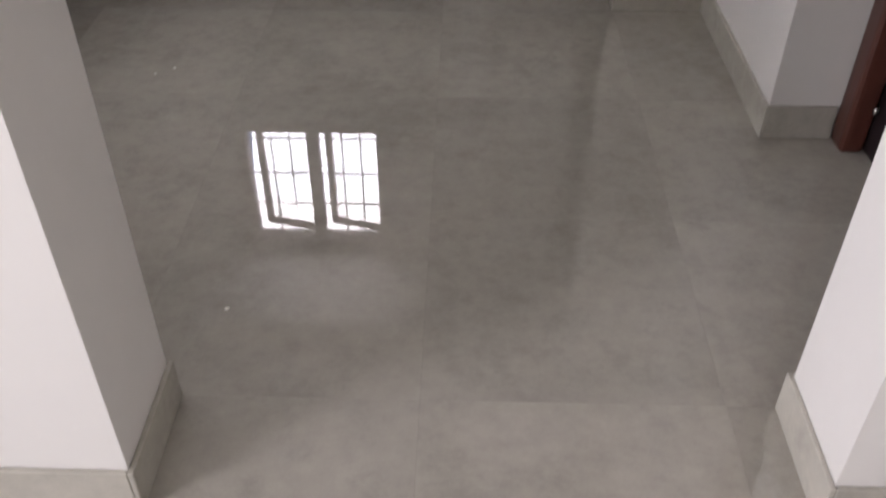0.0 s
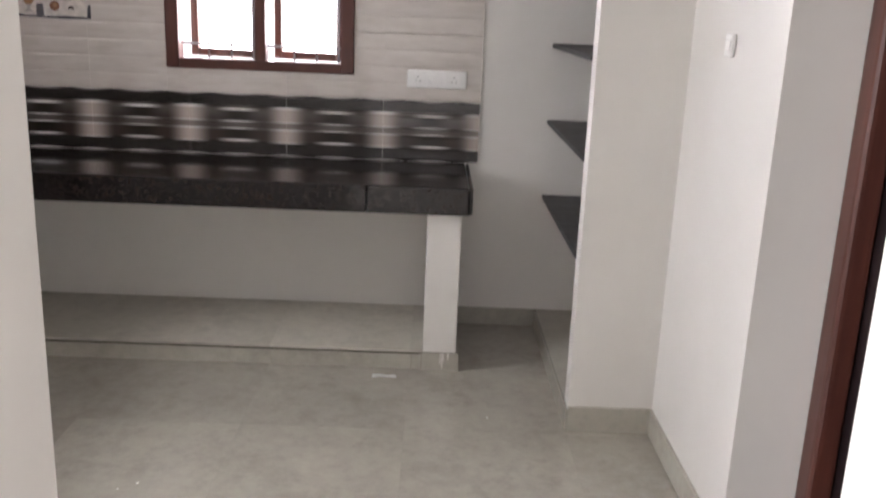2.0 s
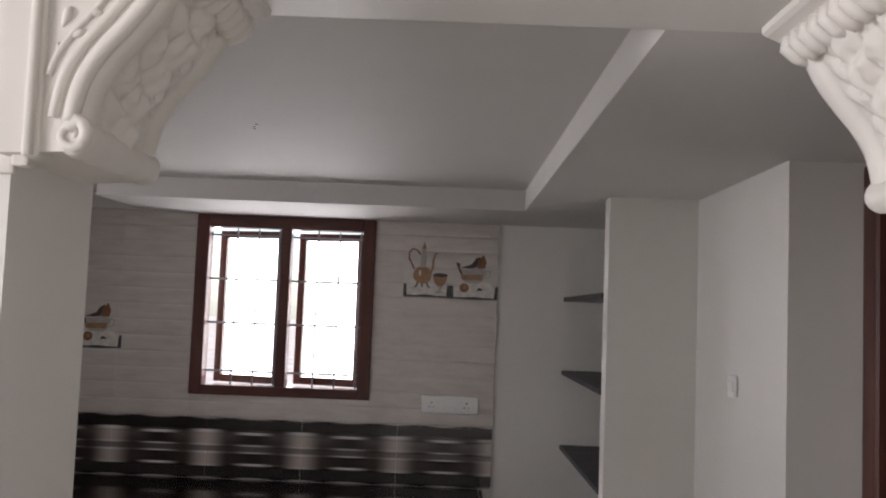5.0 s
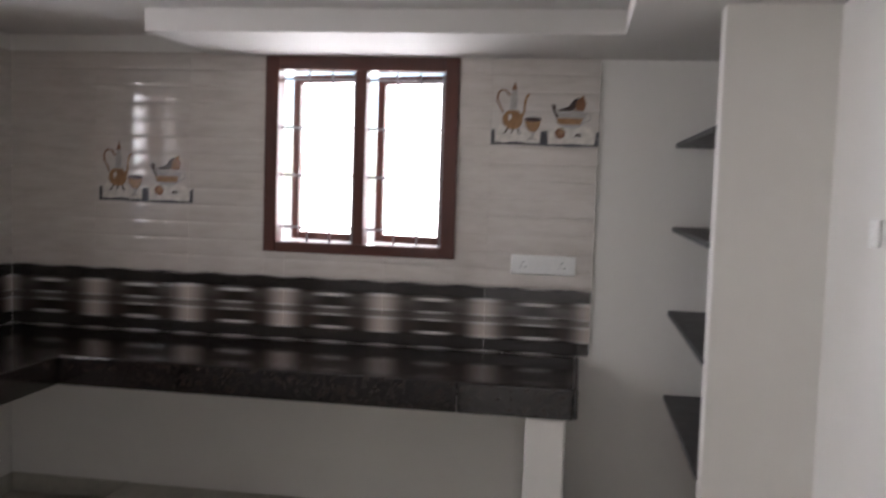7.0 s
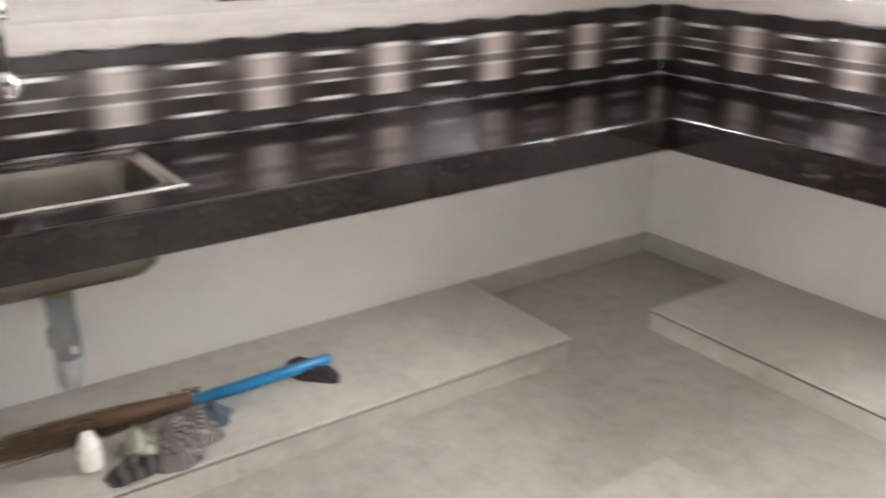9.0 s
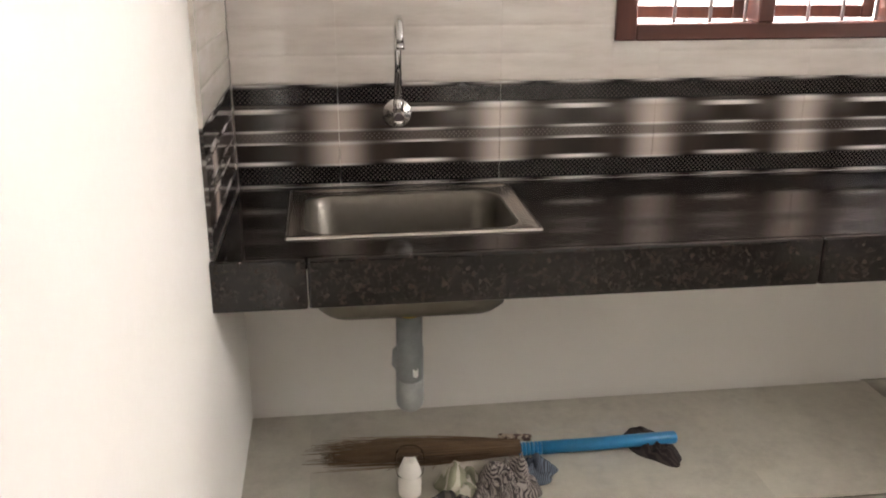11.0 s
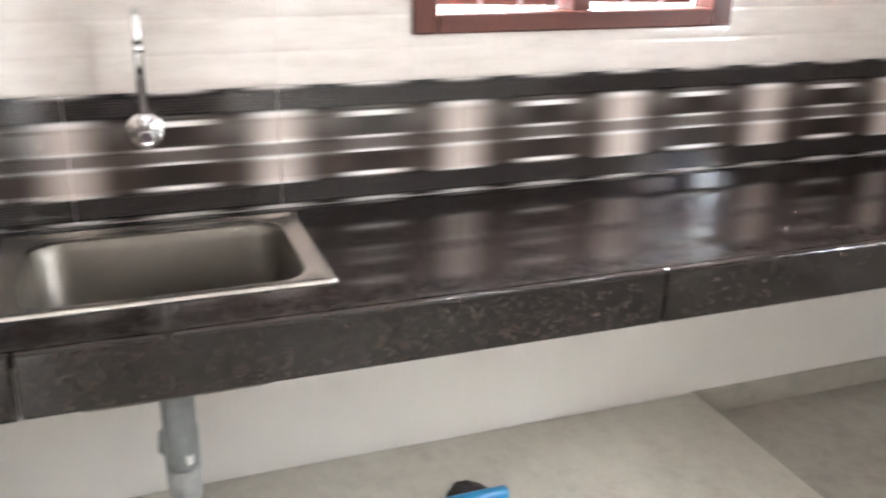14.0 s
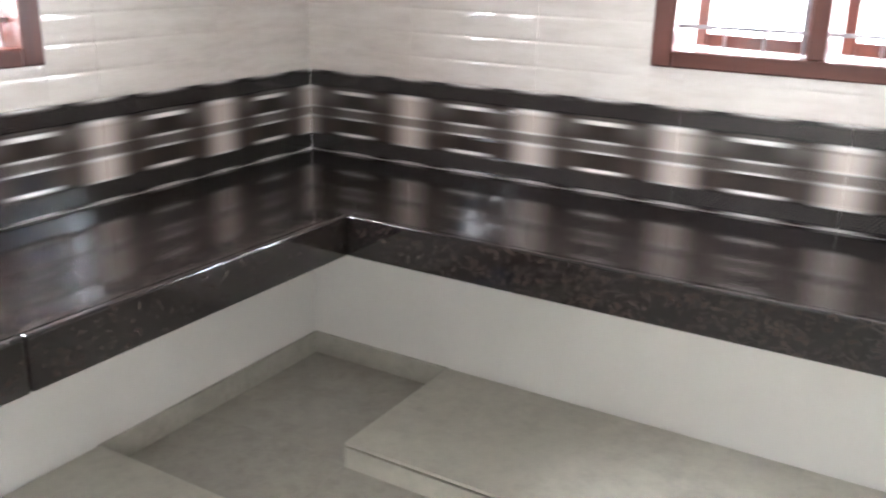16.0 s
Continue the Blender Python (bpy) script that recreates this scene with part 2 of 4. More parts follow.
def add_lathe(bm, profile, centre=(0, 0, 0), sides=24):
    """A turned body about z through centre, from (radius, height) pairs."""
    c = Vector(centre)
    rings = [[bm.verts.new(c + Vector((r * math.cos(a), r * math.sin(a), z))) for a in (2 * math.pi * j / sides for j in range(sides))] for r, z in profile]
    for a, b in zip(rings, rings[1:]):
        for j in range(sides):
            f = bm.faces.new((a[j], a[(j + 1) % sides], b[(j + 1) % sides], b[j]))
            f.smooth = True
    bm.faces.new(rings[0][::-1])
    bm.faces.new(rings[-1])
    return bm


def add_prism(bm, outline, y0, y1):
    """An outline in x and z, drawn out from y0 to y1."""
    a = [bm.verts.new((x, y0, z)) for x, z in outline]
    b = [bm.verts.new((x, y1, z)) for x, z in outline]
    n = len(a)
    for i in range(n):
        bm.faces.new((a[i], a[(i + 1) % n], b[(i + 1) % n], b[i]))
    bm.faces.new(a[::-1])
    bm.faces.new(b)
    return bm


def mesh_of(name, bm, material):
    bmesh.ops.recalc_face_normals(bm, faces=bm.faces)
    me = bpy.data.meshes.new(name)
    bm.to_mesh(me)
    bm.free()
    me.materials.append(material)
    return me


def thing(name, bm, material, label="", category="", kind="", group="", at=None):
    ob = new(name, mesh_of(name, bm, material) if bm else None)
    if at is not None:
        ob.matrix_world = at
    return tagged(ob, label, category, group, kind)


def part(name, bm, material, parent, label="", at=None):
    ob = new(name, mesh_of(name, bm, material))
    ob.parent = parent
    if at is not None:
        ob.matrix_basis = at
    if label:
        ob["label"] = label
    return ob


def boxes(*specs, bevel=0.0, seg=1):
    bm = bmesh.new()
    for s in specs:
        add_box(bm, *s, bevel=bevel, seg=seg)
    return bm


# ---- the plan ----
TOP, APRON = 0.80, 0.686          # worktop and the lower edge of its front
SOFFIT, CEILING = 2.05, 2.135
W1 = (1.22, 2.078, 1.193, 2.05)   # window in the north wall: x, x, z, z
W2 = (-1.922, -1.049, 1.19, 2.05)  # window in the west wall: y, y, z, z
ARCH_L, ARCH_R, ARCH_N, ARCH_S, ARCH_TOP = JAMB_L, 3.09, -2.980, -3.225, 2.05
BAND_TOP = 1.085

thing("wall_north", boxes((-0.25, W1[0] + 0.01, 0.009, 0.23, 0, 2.6), (W1[1] - 0.01, 3.75, 0.009, 0.23, 0, 2.6), (W1[0] + 0.01, W1[1] - 0.01, 0.009, 0.23, 0, W1[2] + 0.01), (W1[0] + 0.01, W1[1] - 0.01, 0.009, 0.23, W1[3] - 0.01, 2.6)), WHITE, "white painted kitchen wall with a window", "wall", "structure")
thing("wall_west", boxes((-0.25, -0.009, -3.2, W2[0] + 0.01, 0, 2.6), (-0.25, -0.009, W2[1] - 0.01, 0.009, 0, 2.6), (-0.25, -0.009, W2[0] + 0.01, W2[1] - 0.01, 0, W2[2] + 0.01), (-0.25, -0.009, W2[0] + 0.01, W2[1] - 0.01, W2[3] - 0.01, 2.6)), WHITE, "white painted kitchen wall with a window above the sink", "wall", "structure")
thing("wall_south", boxes((-0.009, ARCH_L, ARCH_S, ARCH_N, 0, 3.0), (ARCH_R, 3.75, ARCH_S, ARCH_N, 0, 3.0), (ARCH_L, ARCH_R, ARCH_S, ARCH_N, ARCH_TOP, 3.0)), WHITE, "white painted wall with an arched opening to the hall", "wall", "structure")
thing("wall_east", boxes((3.303, 3.75, -1.97, 0.009, 0, 2.6), (2.99, 3.303, -1.14, -1.055, 0, 2.6), (3.56, 3.75, ARCH_N, -1.97, 2.04, 2.6)), WHITE, "white painted wall with a shelf niche and a doorway", "wall", "structure")
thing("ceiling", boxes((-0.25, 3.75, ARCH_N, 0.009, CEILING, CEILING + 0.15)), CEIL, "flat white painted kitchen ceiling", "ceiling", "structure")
bm = bmesh.new()
add_box(bm, 0.967, 2.735, -0.62, 0.0085, SOFFIT, CEILING, 0.0)
add_box(bm, 2.735, 3.56, ARCH_N, 0.0085, SOFFIT, CEILING, 0.0)
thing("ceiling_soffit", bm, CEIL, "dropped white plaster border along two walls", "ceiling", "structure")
thing("floor", boxes((-0.25, 5.6, -8.2, 0.23, -0.12, -0.008)), GROUT, "grey floor bed under polished tiles", "floor", "structure")

# the hall behind, with its daylight opening
thing("wall_hall_west", boxes((-1.2, -1.0, -8.0, HALL_Y - 0.8, 0, 3.0), (-1.2, -1.0, HALL_Y + 0.8, -3.2, 0, 3.0), (-1.2, -1.0, HALL_Y - 0.8, HALL_Y + 0.8, 0, 0.9), (-1.2, -1.0, HALL_Y - 0.8, HALL_Y + 0.8, 2.1, 3.0)), HALLWHITE, "white hall wall with an open window", "wall", "structure")
thing("wall_hall_south", boxes((-1.2, 5.6, -8.2, -8.0, 0, 3.0)), HALLWHITE, "plain white hall wall", "wall", "structure")
thing("wall_hall_east", boxes((5.4, 5.6, -8.0, -3.2, 0, 3.0)), HALLWHITE, "plain white hall wall", "wall", "structure")
thing("wall_hall_north", boxes((-1.2, -0.25, ARCH_S, -3.0, 0, 3.0), (3.75, 5.6, ARCH_S, -3.0, 0, 3.0)), HALLWHITE, "plain white hall wall", "wall", "structure")
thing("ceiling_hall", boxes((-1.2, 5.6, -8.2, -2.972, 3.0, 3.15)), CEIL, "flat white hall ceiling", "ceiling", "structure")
thing("floor_hall_side", boxes((-1.2, -0.25, -8.2, -3.2, -0.12, -0.004)), FLOOR, "polished grey tiled hall floor", "floor", "structure")
thing("ground", boxes((-150, 150, -150, 150, -0.9, -0.6)), GROUND, "dry sandy ground round the house", "ground", "structure")
bm = bmesh.new()
add_box(bm, W1[0] - 0.2, W1[1] + 0.2, 0.23, 0.68, 2.16, 2.24)
thing("trim_sunshade_north", bm, OUTWALL, "painted concrete sunshade above the window", "sunshade", "structure")
bm = bmesh.new()
add_box(bm, -0.70, -0.25, W2[0] - 0.2, W2[1] + 0.2, 2.16, 2.24)
thing("trim_sunshade_west", bm, OUTWALL, "painted concrete sunshade above the window", "sunshade", "structure")


# ---- windows ----
def window(name, m, w, h, label):
    """A window in its wall: local x along the wall, y outwards, z up from the lower left corner of the frame."""
    win = thing(name, None, None, label, "window", "structure", at=m)
    f = 0.060
    bm = bmesh.new()
    for s in ((0, f, -0.012, 0.075, 0, h), (w - f, w, -0.012, 0.075, 0, h)):
        add_box(bm, *s, bevel=0.004)
    part("window_frame", bm, WOOD, win)
    bm = bmesh.new()
    for s in ((f, w - f, -0.012, 0.075, 0, f * 0.75), (f, w - f, -0.012, 0.075, h - f, h), ):
        add_box(bm, *s, bevel=0.004)
    part("window_rail", bm, WOODX, win)
    bm = bmesh.new()
    add_box(bm, w / 2 - 0.024, w / 2 + 0.024, -0.006, 0.075, f * 0.75, h - f, bevel=0.004)
    part("mullion", bm, WOOD, win)
    half = (w - 2 * f - 0.048) / 2
    for i in range(2):
        x0 = f + i * (half + 0.048)
        hinge = pose(x0 + half, 0.082, 0, 0, 0, -SASH)
        sash = new("sash")
        sash.parent, sash.matrix_basis = win, hinge
        sw, z0, z1, s = half, f * 0.75 + 0.004, h - f - 0.004, 0.036
        bm = boxes((-sw, -sw + s, 0, 0.035, z0, z1), (-s, 0, 0, 0.035, z0, z1), (-sw + s, -s, 0, 0.035, z0, z0 + s), (-sw + s, -s, 0, 0.035, z1 - s, z1), bevel=0.003)
        me = mesh_of("sash", bm, WOOD)
        sash_mesh = new("sash_frame", me)
        sash_mesh.parent = sash
        pane = part("pane", boxes((-sw + s - 0.004, -s + 0.004, 0.015, 0.019, z0 + s - 0.004, z1 - s + 0.004)), GLASS, sash)
        pane.visible_shadow = False
    for z in (0.11, 0.34, 0.55, h - 0.095):
        bm = bmesh.new()
        add_box(bm, f * 0.6, w - f * 0.6, 0.036, 0.042, z - 0.005, z + 0.005)
        part("grille_bar", bm, IRON, win)
    for i in range(2):
        for j in (0.36, 0.66, 0.955):
            x = f + i * (half + 0.048) + j * half
            bm = bmesh.new()
            add_tube(bm, [(x, 0.047, f * 0.7), (x, 0.047, h - f * 0.95)], 0.0050, 6)
            part("grille_bar", bm, IRON, win)
    return win


window("window_1", pose(W1[0], 0, W1[2]), W1[1] - W1[0], W1[3] - W1[2], "red-brown wooden window with iron grille and sashes ajar")
window("window_2", pose(0, W2[0], W2[2], 0, 0, 90), W2[1] - W2[0], W2[3] - W2[2], "red-brown wooden window with iron grille above worktop")


# ---- worktop, plinths, post ----
SK = (0.045, 0.481, -2.828, -2.221)  # the sink's outer rim: x, x, y, y
top = thing("countertop", None, None, "L-shaped polished dark brown granite worktop", "worktop")
h = 0.012
bm = bmesh.new()
vs = {}
for z in (TOP - 0.03, TOP):
    ring = lambda x0, x1, y0, y1: [bm.verts.new(p) for p in ((x0, y0, z), (x1, y0, z), (x1, y1, z), (x0, y1, z))]
    vs[z] = ring(0.001, 0.598, -2.9685, -0.001), ring(SK[0] + h, SK[1] - h, SK[2] + h, SK[3] - h)
for i in range(4):
    j = (i + 1) % 4
    (lo_o, lo_i), (hi_o, hi_i) = vs[TOP - 0.03], vs[TOP]
    bm.faces.new((hi_o[i], hi_o[j], hi_i[j], hi_i[i]))
    bm.faces.new((lo_o[j], lo_o[i], lo_i[i], lo_i[j]))
    bm.faces.new((lo_o[i], lo_o[j], hi_o[j], hi_o[i]))
    bm.faces.new((lo_i[j], lo_i[i], hi_i[i], hi_i[j]))
part("slab", bm, GRANITE, top)
part("slab", boxes((0.5985, 2.605, -0.603, -0.001, TOP - 0.03, TOP)), GRANITE, top)
for y0, y1 in ((-2.985, -2.777), (-2.775, -1.594), (-1.592, -0.604)):
    part("front_strip", boxes((0.5995, 0.622 if y0 > -2.9 else 0.624, y0, y1, APRON, TOP + 0.0006), bevel=0.007, seg=4), GRANITE, top)
for x0, x1 in ((0.623, 2.188), (2.190, 2.610)):
    part("front_strip", boxes((x0, x1, -0.626, -0.604, APRON, TOP + 0.0006), bevel=0.007, seg=4), GRANITE, top)
part("side_strip", boxes((2.6105, 2.626, -0.604, -0.001, APRON, TOP - 0.001), bevel=0.003), GRANITE, top)
part("underside", boxes((0.001, 0.58, -2.962, SK[2] + 0.02, 0.735, TOP - 0.031), (0.001, 0.58, SK[3] - 0.02, -0.001, 0.735, TOP - 0.031), (0.581, 2.60, -0.59, -0.001, 0.735, TOP - 0.031)), WHITE, top, "white plastered underside")

PH = 0.085
pl = thing("plinth_1", boxes((0.0, 0.585, -2.971, -1.012, 0.0, PH - 0.019)), JOINT, "low tiled plinth under the sink worktop", "plinth", "structure")
pl2 = thing("plinth_2", boxes((0.592, 2.44, -0.592, 0.004, 0.0, PH - 0.019)), JOINT, "low tiled plinth under the window worktop", "plinth", "structure")

post = thing("support_post", boxes((2.442, 2.584, -0.60, -0.01, 0.0, APRON + 0.049), bevel=0.004), WHITE, "white plastered post carrying the worktop end", "post")
part("base_tile", boxes((2.438, 2.588, -0.612, -0.601, 0.0, 0.078)), SKIRT, post, "grey skirting tile")
part("base_tile", boxes((2.585, 2.596, -0.612, -0.012, 0.0, 0.078)), SKIRT, post, "grey skirting tile")

for x, z0, w in ((2.516, 0.030, 0.004), (2.524, 0.012, 0.005), (2.531, 0.040, 0.003), (2.548, 0.052, 0.006)):
    part("grout_drip", boxes((x, x + w, -0.6135, -0.6115, z0, 0.080), bevel=0.0006), WHITE, post, "dried white paint drip")

# ---- skirting ----
SKT = 0.1
for i, s in enumerate((
    (2.99, 3.292, -1.151, -1.141, 0, SKT), (3.292, 3.3025, -1.981, -1.141, 0, SKT), (3.3025, 3.489, -1.981, -1.971, 0, SKT),
    (2.60, 2.98, -0.002, 0.0085, 0, PH), (2.98, 2.9895, -1.151, 0.0, 0, PH + 0.003),
    (ARCH_L + 0.0005, ARCH_L + 0.0105, ARCH_S - 0.01, ARCH_N + 0.01, 0, SKT), (ARCH_R - 0.0105, ARCH_R - 0.0005, ARCH_S - 0.01, ARCH_N + 0.01, 0, SKT),
    (-0.009, ARCH_L, ARCH_S - 0.0105, ARCH_S - 0.0005, 0, SKT), (ARCH_R, 3.75, ARCH_S - 0.0105, ARCH_S - 0.0005, 0, SKT),
    (0.60, ARCH_L, ARCH_N + 0.0005, ARCH_N + 0.0105, 0, SKT), (ARCH_R, 3.5, ARCH_N + 0.0005, ARCH_N + 0.0105, 0, SKT),
    (-0.0085, 0.59, -0.003, 0.0085, 0, PH), (-0.0085, 0.003, -1.011, -0.003, 0, PH))):
    thing("baseboard", boxes(s, bevel=0.0015), SKIRT, "grey tile skirting along the wall", "baseboard", "structure")

# ---- shelf niche ----
thing("niche_base", boxes((2.99, 3.302, -1.054, 0.008, 0, PH)), PLINTH, "raised grey tiled base of the shelf niche", "niche", "structure")
for z in (0.662, 1.019, 1.369, 1.715):
    thing("wall_shelf", boxes((2.985, 3.302, -1.054, 0.008, z - 0.02, z), bevel=0.002), SLATE, "dark grey stone shelf built into the wall niche", "shelf", group="niche shelves")


# ---- door to the east ----
door = thing("door_1", None, None, "dark closed door in a red-brown wooden frame", "door", "structure")
bm = bmesh.new()
add_box(bm, 3.490, 3.558, -2.056, -1.9725, 0, 2.045, bevel=0.018, seg=3)
part("door_frame", bm, WOOD, door)
part("door_frame", boxes((3.490, 3.558, -2.9715, -2.868, 0, 2.045), bevel=0.006), WOOD, door)
part("door_frame", boxes((3.490, 3.558, -2.867, -2.057, 1.96, 2.045), bevel=0.006), WOODX, door)
leaf = part("door_leaf", boxes((3.560, 3.600, -2.92, -2.00, 0.006, 2.03), bevel=0.003), DARKWOOD, door)
bm = bmesh.new()
add_tube(bm, [(3.548, -2.064, 0.13), (3.548, -2.064, 0.15)], 0.008, 10)
part("latch", bm, STEEL, door, "small steel latch")


# ---- plaster brackets of the opening ----
CURVE = [(0.060, 1.812), (0.065, 1.842), (0.074, 1.872), (0.092, 1.902), (0.116, 1.931), (0.138, 1.960), (0.154, 1.988), (0.162, 2.014)]
CAP = [(0.170, 2.017), (0.186, 2.022), (0.200, 2.031), (0.214, 2.036), (0.221, 2.041), (0.222, 2.0535)]


def along(f):
    """A point and the direction of the bracket's curve at f from 0 (scroll) to 1 (cap), smoothed between its corners."""
    def at(q):
        q = min(max(q, 0.0), 1.0) * (len(CURVE) - 1)
        i = min(int(q), len(CURVE) - 2)
        u = q - i
        pts = [Vector(CURVE[min(max(i + k, 0), len(CURVE) - 1)]) for k in (-1, 0, 1, 2)]
        return 0.5 * (2 * pts[1] + (pts[2] - pts[0]) * u + (2 * pts[0] - 5 * pts[1] + 4 * pts[2] - pts[3]) * u * u + (3 * pts[1] - pts[0] - 3 * pts[2] + pts[3]) * u ** 3)
    return at(f), (at(f + 0.02) - at(f - 0.02)).normalized()


def leaf_relief(u, v):
    """Height of the carving on the curved face: rolled rims and one tall acanthus leaf with lobes swept outwards."""
    w = abs(v)
    if w > 0.33:
        return 0.011 * math.sqrt(max(0.0, 1 - ((w - 0.42) / 0.085) ** 2))
    e = w / 0.33
    tooth = (u * 5.4 - e * 0.95) % 1.0
    lobe = math.sin(math.pi * tooth) ** 0.6 * (0.35 + 0.65 * tooth)
    edge = max(0.0, 1 - (e / (0.66 + 0.32 * lobe)) ** 5)
    h = 0.022 * edge * (0.22 + 0.78 * lobe) * (1 - 0.30 * e)
    h += 0.008 * math.exp(-(e / 0.10) ** 2) * edge
    h -= 0.008 * math.exp(-(((e - 0.40) / 0.08) ** 2)) * edge
    return max(0.0, h + 0.005 * noise.noise(Vector((u * 17, v * 24, 3.3))))


def bracket(jamb, sign, reach=0.0):
    """A carved corner bracket under the opening's head; sign: the way from the jamb into the opening; reach: how far its foot stands off the jamb."""
    ob = thing("arch_bracket", None, None, "cream carved plaster bracket with scroll under the opening's head", "bracket", group="carved brackets")
    y0, y1 = ARCH_S - 0.040, ARCH_N - 0.035
    X = lambda o: jamb + sign * (o + reach)
    bm = bmesh.new()
    smooth = [tuple(along(k / 24)[0]) for k in range(25)]
    add_prism(bm, [(X(0.0005 - reach), 1.784), (X(0.050), 1.788), *[(X(o), z) for o, z in smooth], (X(0.162), 2.053), (X(0.0005 - reach), 2.053)], y0, y1)
    part("body", bm, TRIMWHITE, ob)
    # the carved, curved face
    bm = bmesh.new()
    nu, nv = 72, 56
    grid = []
    for i in range(nu + 1):
        c, d = along(i / nu)
        out = Vector((d.y, -d.x))
        row = []
        for j in range(nv + 1):
            v = j / nv - 0.5
            h = 0.001 + (leaf_relief(i / nu, v) if 0 < j < nv else 0)
            row.append(bm.verts.new((X(c.x + out.x * h), (y0 + y1) / 2 + v * (y1 - y0) * 1.004, c.y + out.y * h)))
        grid.append(row)
    for r0, r1 in zip(grid, grid[1:]):
        for j in range(nv):
            bm.faces.new((r0[j], r0[j + 1], r1[j + 1], r1[j])).smooth = True
    part("carved_leaf", bm, TRIMWHITE, ob)
    # cap with a hollow moulding that runs under the head, wider than the body
    bm = bmesh.new()
    add_prism(bm, [(X(0.15), 2.012), *[(X(o), z) for o, z in CAP], (X(0.15), 2.0535)], y0 - 0.014, y1 + 0.012)
    part("cap", bm, TRIMWHITE, ob)
    for q in range(8):
        bm = bmesh.new()
        y = y0 + 0.014 + (y1 - y0 - 0.028) * q / 7
        add_tube(bm, [(X(0.165), y, 1.992), (X(0.178), y, 2.002), (X(0.192), y, 2.016), (X(0.196), y, 2.030)], [0.007, 0.0125, 0.0145, 0.006], 10)
        part("cap_leaf", bm, TRIMWHITE, ob)
    # the roll at the foot, lobed, with a volute on the hall face
    bm = bmesh.new()
    lobes = 21
    add_tube(bm, [(X(0.057), y0 - 0.004 + (y1 - y0 + 0.008) * q / (lobes - 1), 1.807) for q in range(lobes)], [0.0240 * (0.8 if q in (0, lobes - 1) else 0.84 + 0.16 * abs(math.sin(q * 0.75))) for q in range(lobes)], 20)
    part("scroll", bm, TRIMWHITE, ob)
    bm = bmesh.new()
    pts = [along(1 - k / 26)[0] for k in range(27)]
    spiral = [Vector((0.057 + r * math.cos(a), 1.807 + r * math.sin(a))) for a, r in ((radians(75 - 30 * k), 0.0200 - 0.00105 * k) for k in range(17))]
    line = [Vector((X(c.x - 0.006), y0 - 0.003, c.y + 0.003)) for c in pts] + [Vector((X(c.x), y0 - 0.003, c.y)) for c in spiral]
    add_tube(bm, line, [0.0105] * 22 + [0.0105 - 0.0004 * k for k in range(5)] + [0.0085 - 0.00035 * k for k in range(17)], 10)
    part("edge_roll", bm, TRIMWHITE, ob)
    for off, r in ((0.026, 0.0065), (0.042, 0.004)):
        bm = bmesh.new()
        add_tube(bm, [(X(max(0.024, c.x - off)), y0 - 0.001, c.y + off * 0.55) for c in pts if c.y < 2.018 and c.x - off > 0.024], r, 8)
        part("moulding", bm, TRIMWHITE, ob)
    # a large volute and leaf sprigs in the upper corner of the hall face
    bm = bmesh.new()
    add_tube(bm, [(X(0.066 + r * math.cos(a)), y0 - 0.002, 2.004 + r * math.sin(a)) for a, r in ((radians(-60 + 28 * k), 0.034 - 0.0014 * k) for k in range(20))], [0.0062 - 0.0002 * k for k in range(20)], 8)
    part("volute", bm, TRIMWHITE, ob)
    for o, z, turn, size in ((0.042, 1.945, 70, 1.0), (0.056, 1.925, 30, 0.8), (0.036, 1.905, 100, 0.7), (0.074, 1.950, 10, 0.7), (0.046, 1.872, 80, 0.6)):
        bm = bmesh.new()
        d = Vector((math.cos(radians(turn)), math.sin(radians(turn))))
        add_tube(bm, [(X(o + d.x * 0.026 * size * t), y0 - 0.001, z + d.y * 0.026 * size * t) for t in (-0.5, -0.2, 0.1, 0.35, 0.5)], [0.001, 0.0045 * size, 0.0060 * size, 0.0040 * size, 0.001], 8)
        part("sprig", bm, TRIMWHITE, ob)
    # stepped architrave on the corner of the jamb
    for o0, o1, dep, z in ((-0.055, -0.021, 0.014, 1.764), (-0.020, 0.000, 0.024, 1.772), (0.001, 0.021, 0.046, 1.780)):
        xs = sorted((X(o0), X(o1)))
        part("architrave", boxes((xs[0], xs[1], ARCH_S - dep, ARCH_S - 0.0006, z, 2.60), bevel=0.004, seg=2), TRIMWHITE, ob)
    bm = bmesh.new()
    add_tube(bm, [(X(0.011), ARCH_S - 0.047, 1.781), (X(0.011), ARCH_S - 0.047, 2.59)], 0.006, 8)
    part("flute", bm, TRIMWHITE, ob)
    return ob


bracket(ARCH_L, 1, 0.030)
bracket(ARCH_R, -1)


# ---- sink, waste pipe, tap ----
def rounded_loop(bm, x0, x1, y0, y1, r, z, seg=5):
    out = []
    for cx, cy, a0 in ((x1 - r, y1 - r, 0), (x0 + r, y1 - r, 90), (x0 + r, y0 + r, 180), (x1 - r, y0 + r, 270)):
        for i in range(seg + 1):
            a = radians(a0 + 90 * i / seg)
            out.append(bm.verts.new((cx + r * math.cos(a), cy + r * math.sin(a), z)))
    return out


def shell(bm, loops):
    for a, b in zip(loops, loops[1:]):
        n = len(a)
        for i in range(n):
            bm.faces.new((a[i], a[(i + 1) % n], b[(i + 1) % n], b[i])).smooth = True


